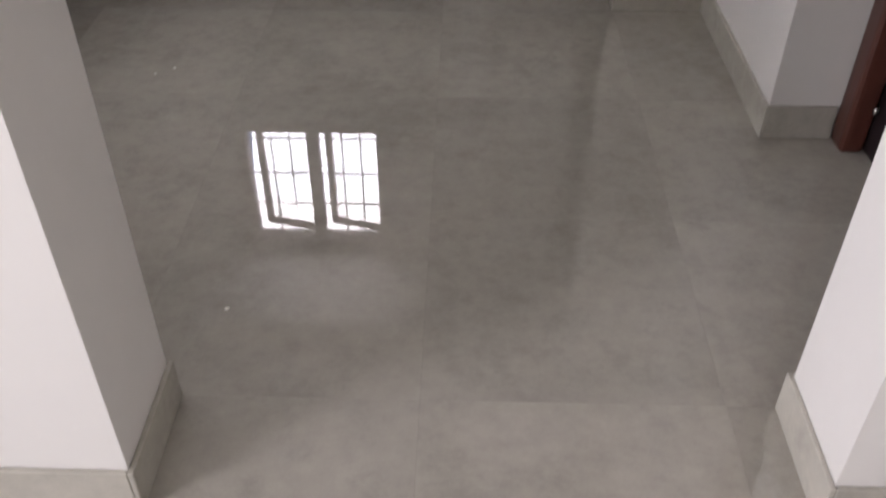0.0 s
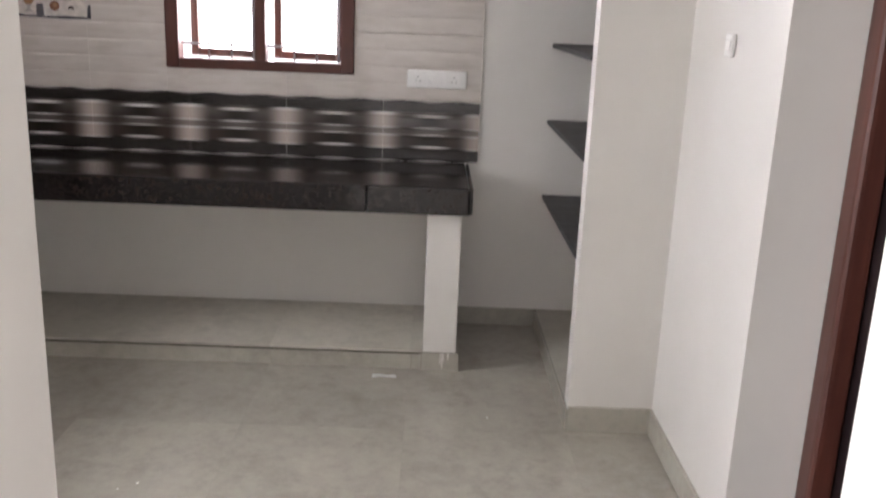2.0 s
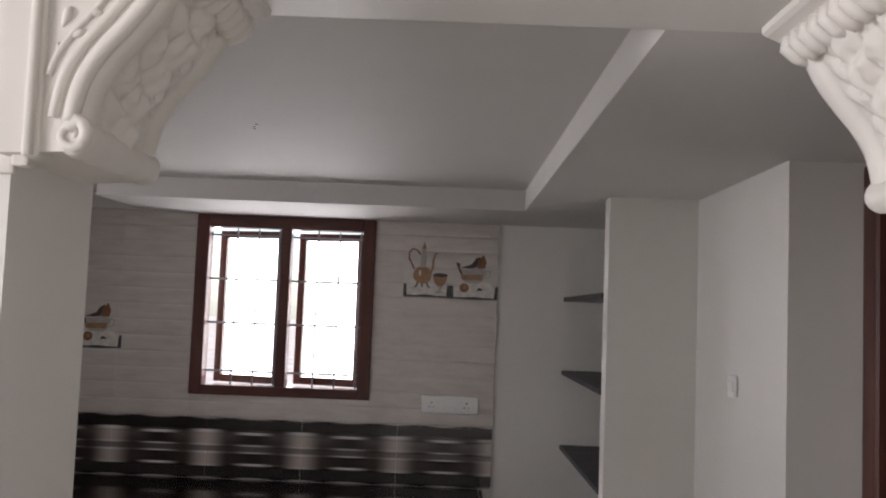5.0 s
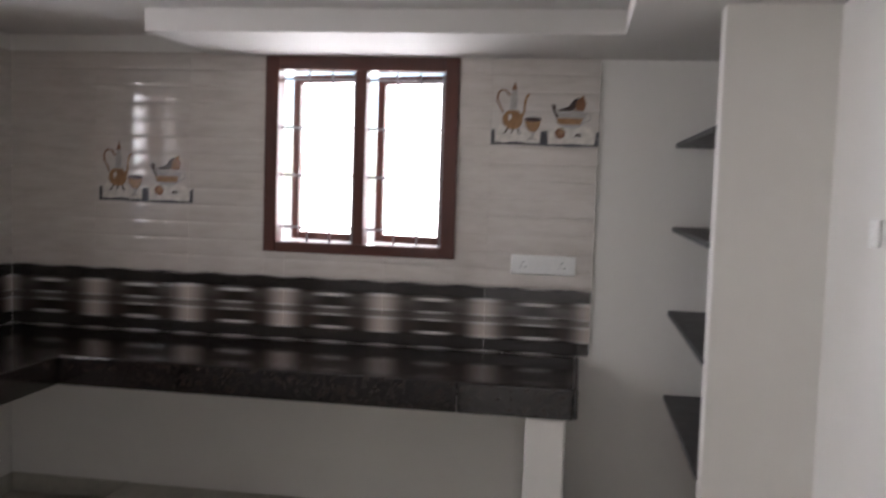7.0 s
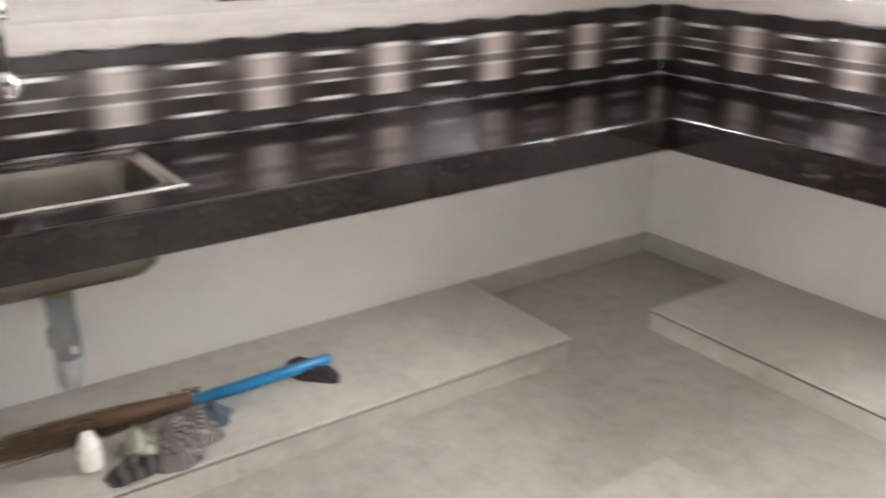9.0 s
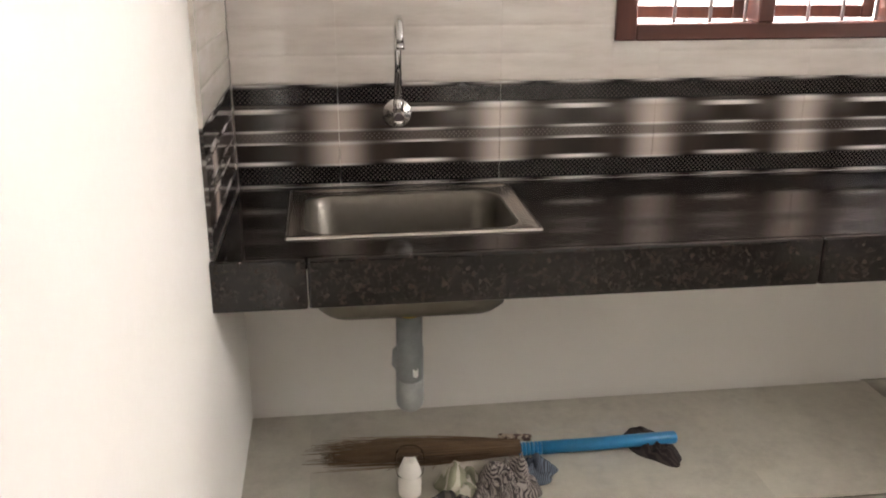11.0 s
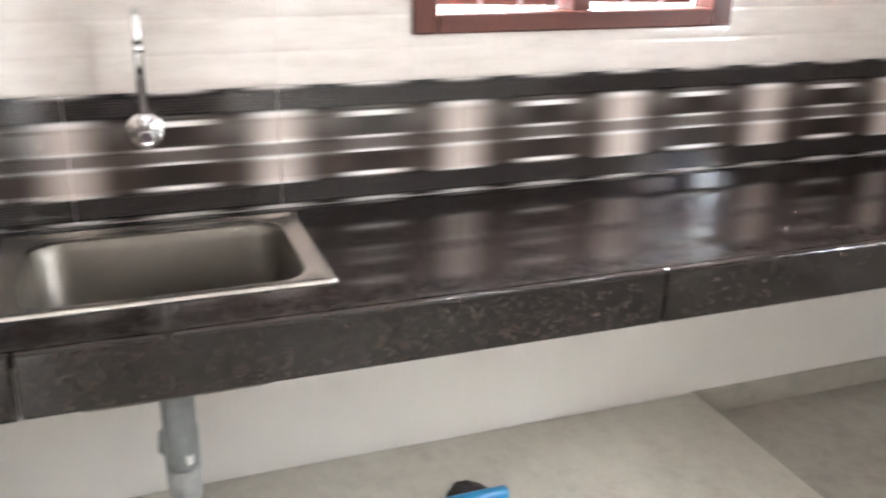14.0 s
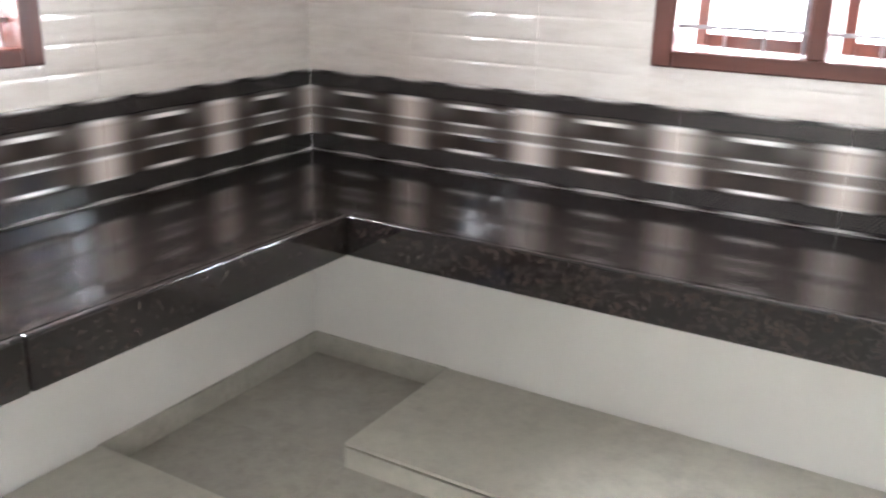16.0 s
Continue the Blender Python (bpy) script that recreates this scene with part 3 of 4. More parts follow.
# same steel as the rim, its colour darkened for the shade inside the bowl
STEELBOWL = plain("shaded_satin_steel", (0.20, 0.185, 0.16), 0.46, 1.0, 0.05)
sink = thing("kitchen_sink", None, None, "brushed stainless steel drop-in sink in granite worktop", "sink")
bm = bmesh.new()
x0, x1, y0, y1 = SK
spec = [(0.0, 0.006, 0.8006), (0.001, 0.006, 0.8045), (0.005, 0.008, 0.8064), (0.010, 0.010, 0.8052), (0.014, 0.012, 0.8022), (0.034, 0.030, 0.8010), (0.042, 0.060, 0.7990)]
shell(bm, [rounded_loop(bm, x0 + o, x1 - o, y0 + o, y1 - o, r, z) for o, r, z in spec])
part("rim", bm, STEEL, sink)
bm = bmesh.new()
spec = [(0.042, 0.060, 0.7988), (0.046, 0.066, 0.792), (0.052, 0.070, 0.770), (0.062, 0.072, 0.61), (0.068, 0.072, 0.580), (0.086, 0.064, 0.562), (0.15, 0.05, 0.557)]
inner = [rounded_loop(bm, x0 + o, x1 - o, y0 + o, y1 - o, r, z) for o, r, z in spec]
outer = [rounded_loop(bm, x0 + o - 0.002, x1 - o + 0.002, y0 + o - 0.002, y1 - o + 0.002, r, z - 0.002) for o, r, z in spec[1:]]
shell(bm, [*inner])
shell(bm, [inner[0], *outer])
bm.faces.new(inner[-1])
bm.faces.new(outer[-1][::-1])
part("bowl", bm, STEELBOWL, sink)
bm = bmesh.new()
add_lathe(bm, [(0.045, 0.5572), (0.045, 0.560), (0.036, 0.561), (0.030, 0.5585), (0.004, 0.5585)], (0.26, -2.525, 0))
part("strainer", bm, CHROME, sink)
bm = bmesh.new()
add_lathe(bm, [(0.030, 0.5545), (0.036, 0.551), (0.036, 0.515), (0.030, 0.511)], (0.26, -2.525, 0))
part("washer", bm, YELLOW, sink, "yellow plastic washer")
bm = bmesh.new()
add_lathe(bm, [(0.030, 0.511), (0.0355, 0.508), (0.0355, 0.42), (0.038, 0.415), (0.038, 0.330), (0.035, 0.322)], (0.26, -2.525, 0))
part("waste_pipe", bm, PVC, sink, "dark grey plastic waste pipe")
bm = bmesh.new()
sticker = [[bm.verts.new((0.26 + 0.0386 * math.cos(radians(a)), -2.525 + 0.0386 * math.sin(radians(a)), z + 0.004 * math.sin(a))) for a in (8, 16, 24, 32)] for z in (0.342, 0.352, 0.364)]
for a, b in zip(sticker, sticker[1:]):
    for i in range(3):
        bm.faces.new((a[i], a[i + 1], b[i + 1], b[i]))
bmesh.ops.solidify(bm, geom=bm.faces[:], thickness=0.0005)
part("sticker", bm, SWITCH, sink, "torn white sticker")
bm = bmesh.new()
add_lathe(bm, [(0.036, 0.322), (0.0385, 0.316), (0.0385, 0.262), (0.036, 0.245), (0.026, 0.232), (0.010, 0.2285)], (0.26, -2.525, 0))
part("trap_cap", bm, PVCLIGHT, sink, "light grey rounded trap cap")
bm = bmesh.new()
add_tube(bm, [(0.25, -2.523, 0.40), (0.18, -2.512, 0.398), (0.09, -2.506, 0.396), (0.0, -2.504, 0.396)], 0.022, 14)
add_tube(bm, [(0.262, -2.540, 0.425), (0.262, -2.553, 0.405), (0.262, -2.556, 0.370), (0.262, -2.546, 0.345)], [0.012, 0.019, 0.019, 0.012], 12)
part("outlet_pipe", bm, PVC, sink)

tap = thing("kitchen_tap", None, None, "chrome wall-mounted swan-neck tap above the sink", "tap")
ty, tz = -2.528, 1.003
bm = bmesh.new()
add_lathe(bm, [(0.036, 0.0), (0.0405, 0.001), (0.0405, 0.003), (0.037, 0.0055), (0.020, 0.0075), (0.017, 0.014)])
bmesh.ops.transform(bm, matrix=pose(0.001, ty, tz, 0, 90, 0), verts=bm.verts)
part("flange", bm, STEEL, tap)
bm = bmesh.new()
add_lathe(bm, [(0.013, 0.0), (0.013, 0.022), (0.0155, 0.024), (0.0155, 0.052), (0.012, 0.058)])
bmesh.ops.transform(bm, matrix=pose(0.012, ty, tz, 0, 90, 0), verts=bm.verts)
part("tap_body", bm, CHROME, tap)
bm = bmesh.new()
add_lathe(bm, [(0.012, -0.026), (0.0155, -0.024), (0.016, -0.012), (0.012, -0.008)], (0.055, ty, tz))
part("knob", bm, CHROME, tap)
bm = bmesh.new()
neck = [(0.055, ty, tz), (0.055, ty, tz + 0.19)]
for k in range(1, 13):
    a = math.pi * k / 12
    neck.append((0.055 + 0.042 * (1 - math.cos(a)), ty, tz + 0.215 + 0.045 * math.sin(a)))
neck.append((0.139, ty, tz + 0.198))
add_tube(bm, neck, 0.0105, 14)
part("spout", bm, CHROME, tap)
bm = bmesh.new()
add_tube(bm, [(0.139, ty, tz + 0.200), (0.139, ty, tz + 0.186)], 0.0118, 14)
part("aerator", bm, CHROME, tap)
bm = bmesh.new()
add_lathe(bm, [(0.012, 0.0), (0.0145, 0.004), (0.0145, 0.028), (0.011, 0.036)], (0.055, ty, tz + 0.010))
part("collar", bm, CHROME, tap)


# ---- switch boards ----
def switchboard(m, w, h, gangs, label):
    ob = thing("switch_board", None, None, label, "switch", at=m)
    bm = boxes((0, w, -0.012, 0, 0, h), bevel=0.004)
    part("plate", bm, SWITCH, ob)
    for kind, x in gangs:
        if kind == "rocker":
            part("rocker", boxes((x, x + 0.021, -0.016, -0.012, h * 0.26, h * 0.74), bevel=0.002), SWITCH, ob)
        else:
            part("socket", boxes((x, x + 0.042, -0.0135, -0.012, h * 0.2, h * 0.8), bevel=0.001), SWITCH, ob)
            for dx, dz, r in ((0.021, 0.62, 0.0035), (0.011, 0.38, 0.003), (0.031, 0.38, 0.003)):
                bm = bmesh.new()
                add_tube(bm, [(x + dx, -0.0142, h * dz), (x + dx, -0.0130, h * dz)], r, 8)
                part("socket_hole", bm, BLACKHOLE, ob)
    return ob


switchboard(pose(2.324, -0.0008, 1.145), 0.273, 0.082, (("socket", 0.030), ("rocker", 0.080), ("rocker", 0.103), ("rocker", 0.158), ("socket", 0.195)), "white plastic switch board with sockets on tiled wall")
switchboard(pose(3.3028, -1.525, 1.400, 0, 0, -90), 0.062, 0.068, (("rocker", 0.012), ("rocker", 0.034)), "small white plastic switch plate on painted wall")


# ---- printed picture tiles ----
def ink(name, colour):
    return plain(name, colour, 0.2, 0.0, 0.25)


INK_TRAY, INK_CLOTH = ink("print_dark_blue", (0.045, 0.045, 0.055)), ink("print_cream", (0.64, 0.60, 0.54))
INK_GOLD, INK_BROWN, INK_DARK, INK_GREY = ink("print_gold", (0.30, 0.165, 0.075)), ink("print_brown", (0.20, 0.085, 0.035)), ink("print_dark_brown", (0.05, 0.03, 0.025)), ink("print_grey", (0.40, 0.37, 0.34))


def ellipse(cx, cz, rx, rz, n=20, a0=0.0, a1=360.0):
    return [(cx + rx * math.cos(radians(a0 + (a1 - a0) * i / n)), cz + rz * math.sin(radians(a0 + (a1 - a0) * i / n))) for i in range(n if a1 - a0 >= 360 else n + 1)]


def stroke(pts, w):
    left, right = [], []
    for i, (x, z) in enumerate(pts):
        x0, z0 = pts[max(i - 1, 0)]
        x1, z1 = pts[min(i + 1, len(pts) - 1)]
        d = math.hypot(x1 - x0, z1 - z0)
        nx, nz = -(z1 - z0) / d * w / 2, (x1 - x0) / d * w / 2
        left.append((x + nx, z + nz))
        right.append((x - nx, z - nz))
    return left + right[::-1]


def picture(x, z):
    """A printed motif of a jug, a cup and a bowl on a tray; x, z: its lower left corner on the north wall."""
    ob = thing("picture_tile", None, None, "printed tile picture of golden jug, cup and bowl", "tile picture", group="picture tiles", at=pose(x, -0.0012, z))
    shapes = [
        ("tray", INK_TRAY, [(0.0, 0.064), (0.012, 0.066), (0.016, 0.012), (0.10, 0.016), (0.205, 0.010), (0.208, 0.062), (0.236, 0.062), (0.240, 0.008), (0.34, 0.012), (0.432, 0.008), (0.438, 0.062), (0.450, 0.064), (0.450, 0.002), (0.34, -0.002), (0.22, 0.001), (0.10, 0.004), (0.0, 0.002)]),
        ("cloth", INK_CLOTH, [(0.014, 0.020), (0.05, 0.010), (0.10, 0.018), (0.16, 0.010), (0.206, 0.014), (0.204, 0.066), (0.15, 0.070), (0.09, 0.072), (0.036, 0.090), (0.026, 0.06)]),
        ("cloth", INK_CLOTH, [(0.241, 0.014), (0.29, 0.008), (0.34, 0.018), (0.39, 0.008), (0.433, 0.016), (0.425, 0.068), (0.40, 0.085), (0.33, 0.075), (0.27, 0.08), (0.246, 0.06)]),
        ("jug_body", INK_GOLD, ellipse(0.088, 0.108, 0.044, 0.042)),
        ("jug_shine", INK_CLOTH, ellipse(0.076, 0.118, 0.006, 0.014, 10)),
        ("jug_neck", INK_GREY, [(0.074, 0.145), (0.102, 0.145), (0.106, 0.20), (0.099, 0.245), (0.092, 0.256), (0.084, 0.245), (0.078, 0.20)]),
        ("jug_lid", INK_BROWN, [(0.080, 0.232), (0.104, 0.232), (0.096, 0.258), (0.093, 0.272), (0.090, 0.258)]),
        ("jug_handle", INK_BROWN, stroke([(0.076, 0.205), (0.058, 0.228), (0.036, 0.232), (0.022, 0.212), (0.022, 0.185), (0.036, 0.160), (0.048, 0.135)], 0.008)),
        ("jug_spout", INK_GOLD, stroke([(0.126, 0.115), (0.136, 0.145), (0.138, 0.180), (0.146, 0.208), (0.156, 0.214)], 0.010)),
        ("jug_foot", INK_DARK, stroke([(0.066, 0.072), (0.060, 0.055), (0.052, 0.048)], 0.007)),
        ("jug_foot", INK_DARK, stroke([(0.088, 0.068), (0.088, 0.050)], 0.007)),
        ("jug_foot", INK_DARK, stroke([(0.110, 0.072), (0.116, 0.055), (0.124, 0.048)], 0.007)),
        ("cup_body", INK_GOLD, [(0.138, 0.108), (0.144, 0.080), (0.160, 0.058), (0.186, 0.058), (0.202, 0.080), (0.208, 0.108)]),
        ("cup_rim", INK_DARK, ellipse(0.173, 0.110, 0.036, 0.010)),
        ("cup_foot", INK_GREY, [(0.160, 0.057), (0.186, 0.057), (0.178, 0.040), (0.196, 0.024), (0.150, 0.024), (0.168, 0.040)]),
        ("bowl", INK_GREY, [(0.262, 0.150), (0.30, 0.140), (0.36, 0.150), (0.396, 0.135), (0.388, 0.100), (0.360, 0.078), (0.30, 0.078), (0.272, 0.10)]),
        ("bowl_band", INK_GOLD, [(0.270, 0.118), (0.38, 0.118), (0.372, 0.092), (0.28, 0.092)]),
        ("bowl_fruit", INK_DARK, [(0.27, 0.150), (0.31, 0.146), (0.34, 0.150), (0.355, 0.175), (0.362, 0.205), (0.340, 0.195), (0.322, 0.168)]),
        ("bowl_leaf", INK_BROWN, [(0.345, 0.150), (0.385, 0.148), (0.392, 0.180), (0.378, 0.215), (0.362, 0.196), (0.352, 0.19)]),
        ("bowl_handle", INK_DARK, stroke([(0.276, 0.12), (0.262, 0.145), (0.252, 0.175), (0.264, 0.165)], 0.010)),
        ("bowl_handle", INK_GREY, stroke([(0.392, 0.14), (0.412, 0.135), (0.410, 0.112), (0.390, 0.102)], 0.007)),
        ("fruit", INK_BROWN, ellipse(0.289, 0.054, 0.022, 0.022)),
        ("fruit_shine", INK_GOLD, ellipse(0.292, 0.058, 0.010, 0.011, 12)),
        ("fruit", INK_DARK, [(0.348, 0.040), (0.354, 0.054), (0.364, 0.056), (0.374, 0.052), (0.378, 0.040), (0.364, 0.044)]),
    ]
    for i, (name, mat, outline) in enumerate(shapes):
        bm = bmesh.new()
        d = 0.00012 * (i + 1)
        f = bm.faces.new([bm.verts.new((px, -d - 0.0006, pz)) for px, pz in outline])
        r = bmesh.ops.extrude_face_region(bm, geom=[f])
        bmesh.ops.translate(bm, vec=(0, 0.0006 + d, 0), verts=[v for v in r["geom"] if isinstance(v, bmesh.types.BMVert)])
        part(name, bm, mat, ob)


picture(2.219, 1.688)
picture(0.437, 1.390)


# ---- what lies on the plinth under the sink ----
def stripes(name, a, b, scale, turn):
    k = Nodes(name)
    v = k.coords()
    w = k.n("TexWave", Vector=k.n("Mapping", Vector=v, Rotation=(0.3, 0.5, radians(turn))).outputs[0], Scale=scale, Distortion=0.5, Detail=2.0)
    w.inputs["Detail Scale"].default_value = 1.2
    c = k.ramp(w.outputs["Fac"], [(0.42, a), (0.58, b)])
    k.bump(k.noise(v, 400, 2), 0.3, 0.001)
    return k.set(c, 0.9)


RAG_GREY = stripes("grey_striped_cotton", (0.055, 0.047, 0.047), (0.33, 0.295, 0.27), 70, 20)
RAG_DARK = stripes("dark_brown_cotton", (0.028, 0.020, 0.020), (0.06, 0.045, 0.042), 25, 70)
RAG_BLUE = stripes("blue_grey_striped_cotton", (0.025, 0.032, 0.045), (0.15, 0.19, 0.24), 70, -30)
RAG_GREEN = stripes("pale_green_checked_cotton", (0.26, 0.265, 0.19), (0.50, 0.48, 0.40), 9, 45)
RAG_BLACK = stripes("black_and_cream_cotton", (0.03, 0.028, 0.028), (0.10, 0.09, 0.078), 9, 100)


def rag(x, y, rx, ry, height, seed, material, label, turn=0):
    """A crumpled cloth: a heap with folds and a ragged rim."""
    bm = bmesh.new()
    rings, n = 12, 44
    prev = None
    centre = bm.verts.new((0, 0, height * 0.8))
    for i in range(1, rings + 1):
        u = i / rings
        ring = []
        for j in range(n):
            a = 2 * math.pi * j / n
            ragged = 1 + 0.28 * noise.noise(Vector((math.cos(a) * 1.6, math.sin(a) * 1.6, seed)))
            px, py = rx * u * ragged * math.cos(a), ry * u * ragged * math.sin(a)
            q = Vector((px * 26, py * 26, seed * 3.1))
            fold = abs(noise.noise(q)) * 1.5 + 0.5 * abs(noise.noise(q * 2.3))
            z = height * (1 - u ** 2.4) * (0.35 + 0.95 * fold) + 0.004 * (1 - u)
            ring.append(bm.verts.new((px, py, max(z, 0.0005))))
        for j in range(n):
            if prev is None:
                bm.faces.new((centre, ring[j], ring[(j + 1) % n])).smooth = True
            else:
                bm.faces.new((prev[j], ring[j], ring[(j + 1) % n], prev[(j + 1) % n])).smooth = True
        prev = ring
    low = [bm.verts.new((v.co.x * 0.97, v.co.y * 0.97, 0.0)) for v in prev]
    for j in range(n):
        bm.faces.new((prev[j], low[j], low[(j + 1) % n], prev[(j + 1) % n]))
    bm.faces.new(low[::-1])
    return thing("rag", bm, material, label, "cloth", group="rags under the sink", at=pose(x, y, PH, 0, 0, turn))


rag(0.445, -2.290, 0.090, 0.095, 0.080, 1.3, RAG_GREY, "crumpled grey striped cotton rag on the plinth")
rag(0.505, -2.330, 0.070, 0.110, 0.060, 7.7, RAG_GREY, "crumpled grey striped cotton rag on the plinth", 60)
rag(0.402, -2.205, 0.052, 0.072, 0.050, 4.2, RAG_BLUE, "crumpled blue striped cotton rag on the plinth", 30)
rag(0.440, -2.415, 0.075, 0.070, 0.070, 9.1, RAG_GREEN, "crumpled pale green checked rag on the plinth")
rag(0.525, -2.445, 0.050, 0.080, 0.040, 2.6, RAG_BLACK, "black and cream checked rag on the plinth", 20)
rag(0.312, -1.838, 0.120, 0.060, 0.030, 5.5, RAG_DARK, "dark brown rag under the broom handle", 15)

broom = thing("broom", None, None, "grass broom with blue plastic handle lying on plinth", "broom", at=pose(0.028, 0.010, 0))
bm = bmesh.new()
add_tube(bm, [(0.292, -1.784, 0.118), (0.292, -1.790, 0.118), (0.285, -2.02, 0.110), (0.276, -2.17, 0.104)], [0.013, 0.0185, 0.0188, 0.0190], 16)
part("handle", bm, BLUE, broom)
for k in range(6):
    bm = bmesh.new()
    y = -2.172 - 0.011 * k
    add_tube(bm, [(0.276, y, 0.1035), (0.276, y - 0.004, 0.1035), (0.2755, y - 0.008, 0.1033)], [0.0187, 0.0197, 0.0187], 16)
    part("handle_ring", bm, BLUE, broom)
bm = bmesh.new()
rng = random.Random(11)
add_tube(bm, [(0.2755, -2.235, 0.1045), (0.272, -2.32, 0.111), (0.264, -2.48, 0.113), (0.252, -2.67, 0.106), (0.245, -2.75, 0.097)], [0.019, 0.024, 0.027, 0.020, 0.005], 14)
for k in range(240):
    a, r = rng.uniform(0, 2 * math.pi), rng.uniform(0.4, 1.0)
    sx, sz = math.cos(a) * r, math.sin(a) * r
    end = rng.uniform(-2.785, -2.68) if rng.random() < 0.85 else rng.uniform(-2.84, -2.76)
    pts = []
    for s in range(5):
        u = s / 4
        wdt = 0.018 + 0.023 * math.sin(min(1.0, u * 1.5) * math.pi * 0.5)
        y = -2.232 + (end + 2.232) * u
        pts.append((0.2755 - 0.035 * u + sx * wdt * 1.25 + 0.012 * u * u * math.sin(k * 1.7), y, max(PH + 0.002, 0.112 + sz * wdt * 0.95 - 0.010 * u + rng.uniform(-0.010, 0.004) * u * u)))
    add_tube(bm, pts, [0.0012, 0.0011, 0.0010, 0.0008, 0.0004], 4, caps=False)
for k in range(7):
    y, side = rng.uniform(-2.62, -2.30), rng.choice((-1, 1))
    add_tube(bm, [(0.268 + side * 0.02, y, 0.118), (0.268 + side * 0.045, y - 0.04, 0.112), (0.268 + side * rng.uniform(0.055, 0.075), y - rng.uniform(0.06, 0.10), 0.100)], [0.0012, 0.0011, 0.0006], 4, caps=False)
part("bristles", bm, STRAW, broom, "bundle of dry brown grass")

k = Nodes("speckled_paper")
v = k.coords()
PAPER = k.set(k.ramp(k.noise(v, 70, 3), [(0.45, (0.09, 0.05, 0.04)), (0.52, (0.48, 0.40, 0.32))]), 0.7)
bm = bmesh.new()
add_tube(bm, [(0.218, -2.268, PH + 0.0105), (0.2185, -2.262, PH + 0.0105), (0.232, -2.178, PH + 0.0105), (0.233, -2.172, PH + 0.0105)], [0.008, 0.0105, 0.0105, 0.007], 12)
thing("paper_roll", bm, PAPER, "small speckled rolled paper beside the broom", "paper roll")

bottle = thing("plastic_bottle", None, None, "small white bottle under a clear plastic cup", "bottle")
bm = bmesh.new()
add_lathe(bm, [(0.024, 0.0), (0.0295, 0.004), (0.0305, 0.018), (0.0290, 0.026), (0.0308, 0.034), (0.0290, 0.048), (0.0305, 0.056), (0.0290, 0.070), (0.0240, 0.086), (0.0200, 0.094), (0.0185, 0.099), (0.012, 0.101)], (0.452, -2.545, PH))
part("bottle_body", bm, POWDER, bottle)
bm = bmesh.new()
add_lathe(bm, [(0.0335, 0.060), (0.0365, 0.072), (0.0380, 0.108), (0.0355, 0.122), (0.0300, 0.128), (0.0292, 0.1265), (0.0346, 0.1208), (0.0370, 0.1075), (0.0355, 0.073), (0.0328, 0.062)], (0.452, -2.545, PH))
CLEARCUP = Nodes("thin_clear_plastic").set((0.98, 0.98, 0.98), 0.03, 0.0, IOR=1.045, Transmission_Weight=1.0)
cup = part("clear_cap", bm, CLEARCUP, bottle, "clear plastic cup")
cup.visible_shadow = False

FOIL = plain("clear_white_plastic_film", (0.75, 0.76, 0.76), 0.15)
bm = bmesh.new()
pts = [(0.0, 0.0), (0.03, 0.006), (0.06, -0.002), (0.085, 0.007), (0.10, 0.0)]
rows = [[bm.verts.new((x, y + dy + 0.004 * math.sin(40 * x + dy * 300), 0.0008 + 0.004 * abs(math.sin(70 * x + dy * 200)))) for x, y in pts] for dy in (0, 0.01, 0.02, 0.028)]
for a, b in zip(rows, rows[1:]):
    for i in range(len(pts) - 1):
        bm.faces.new((a[i], a[i + 1], b[i + 1], b[i]))
bmesh.ops.solidify(bm, geom=bm.faces[:], thickness=0.0006)
thing("plastic_wrapper", bm, FOIL, "torn scrap of white plastic wrapper on floor", "wrapper", at=pose(2.235, -0.715, 0.0007))

# small dark holes of an old fixing in the ceiling
for x, y, s in ((1.848, -1.700, 0.0035), (1.854, -1.728, 0.0028), (1.867, -1.762, 0.0040)):
    bm = bmesh.new()
    add_tube(bm, [(x, y, CEILING - 0.0012), (x, y, CEILING + 0.0005)], [s, s * 1.2], 8)
    thing("fixing_hole", bm, BLACKHOLE, "tiny dark fixing hole in the white ceiling", "hole", "structure")

# small chips of dust and paint on the floor
for i, (x, y, s) in enumerate(((1.95, -2.72, 0.006), (2.70, -1.06, 0.005), (1.55, -1.62, 0.006), (1.50, -1.66, 0.004))):
    bm = bmesh.new()
    bmesh.ops.create_icosphere(bm, subdivisions=1, radius=s)
    for v in bm.verts:
        v.co.z = max(0.0, v.co.z * 0.4) + 0.0002
        v.co *= 1 + 0.3 * noise.noise(v.co * 400)
    thing("plaster_chip", bm, POWDER, "tiny white plaster chip on the tiled floor", "debris", group="plaster chips", at=pose(x, y, 0.0004))

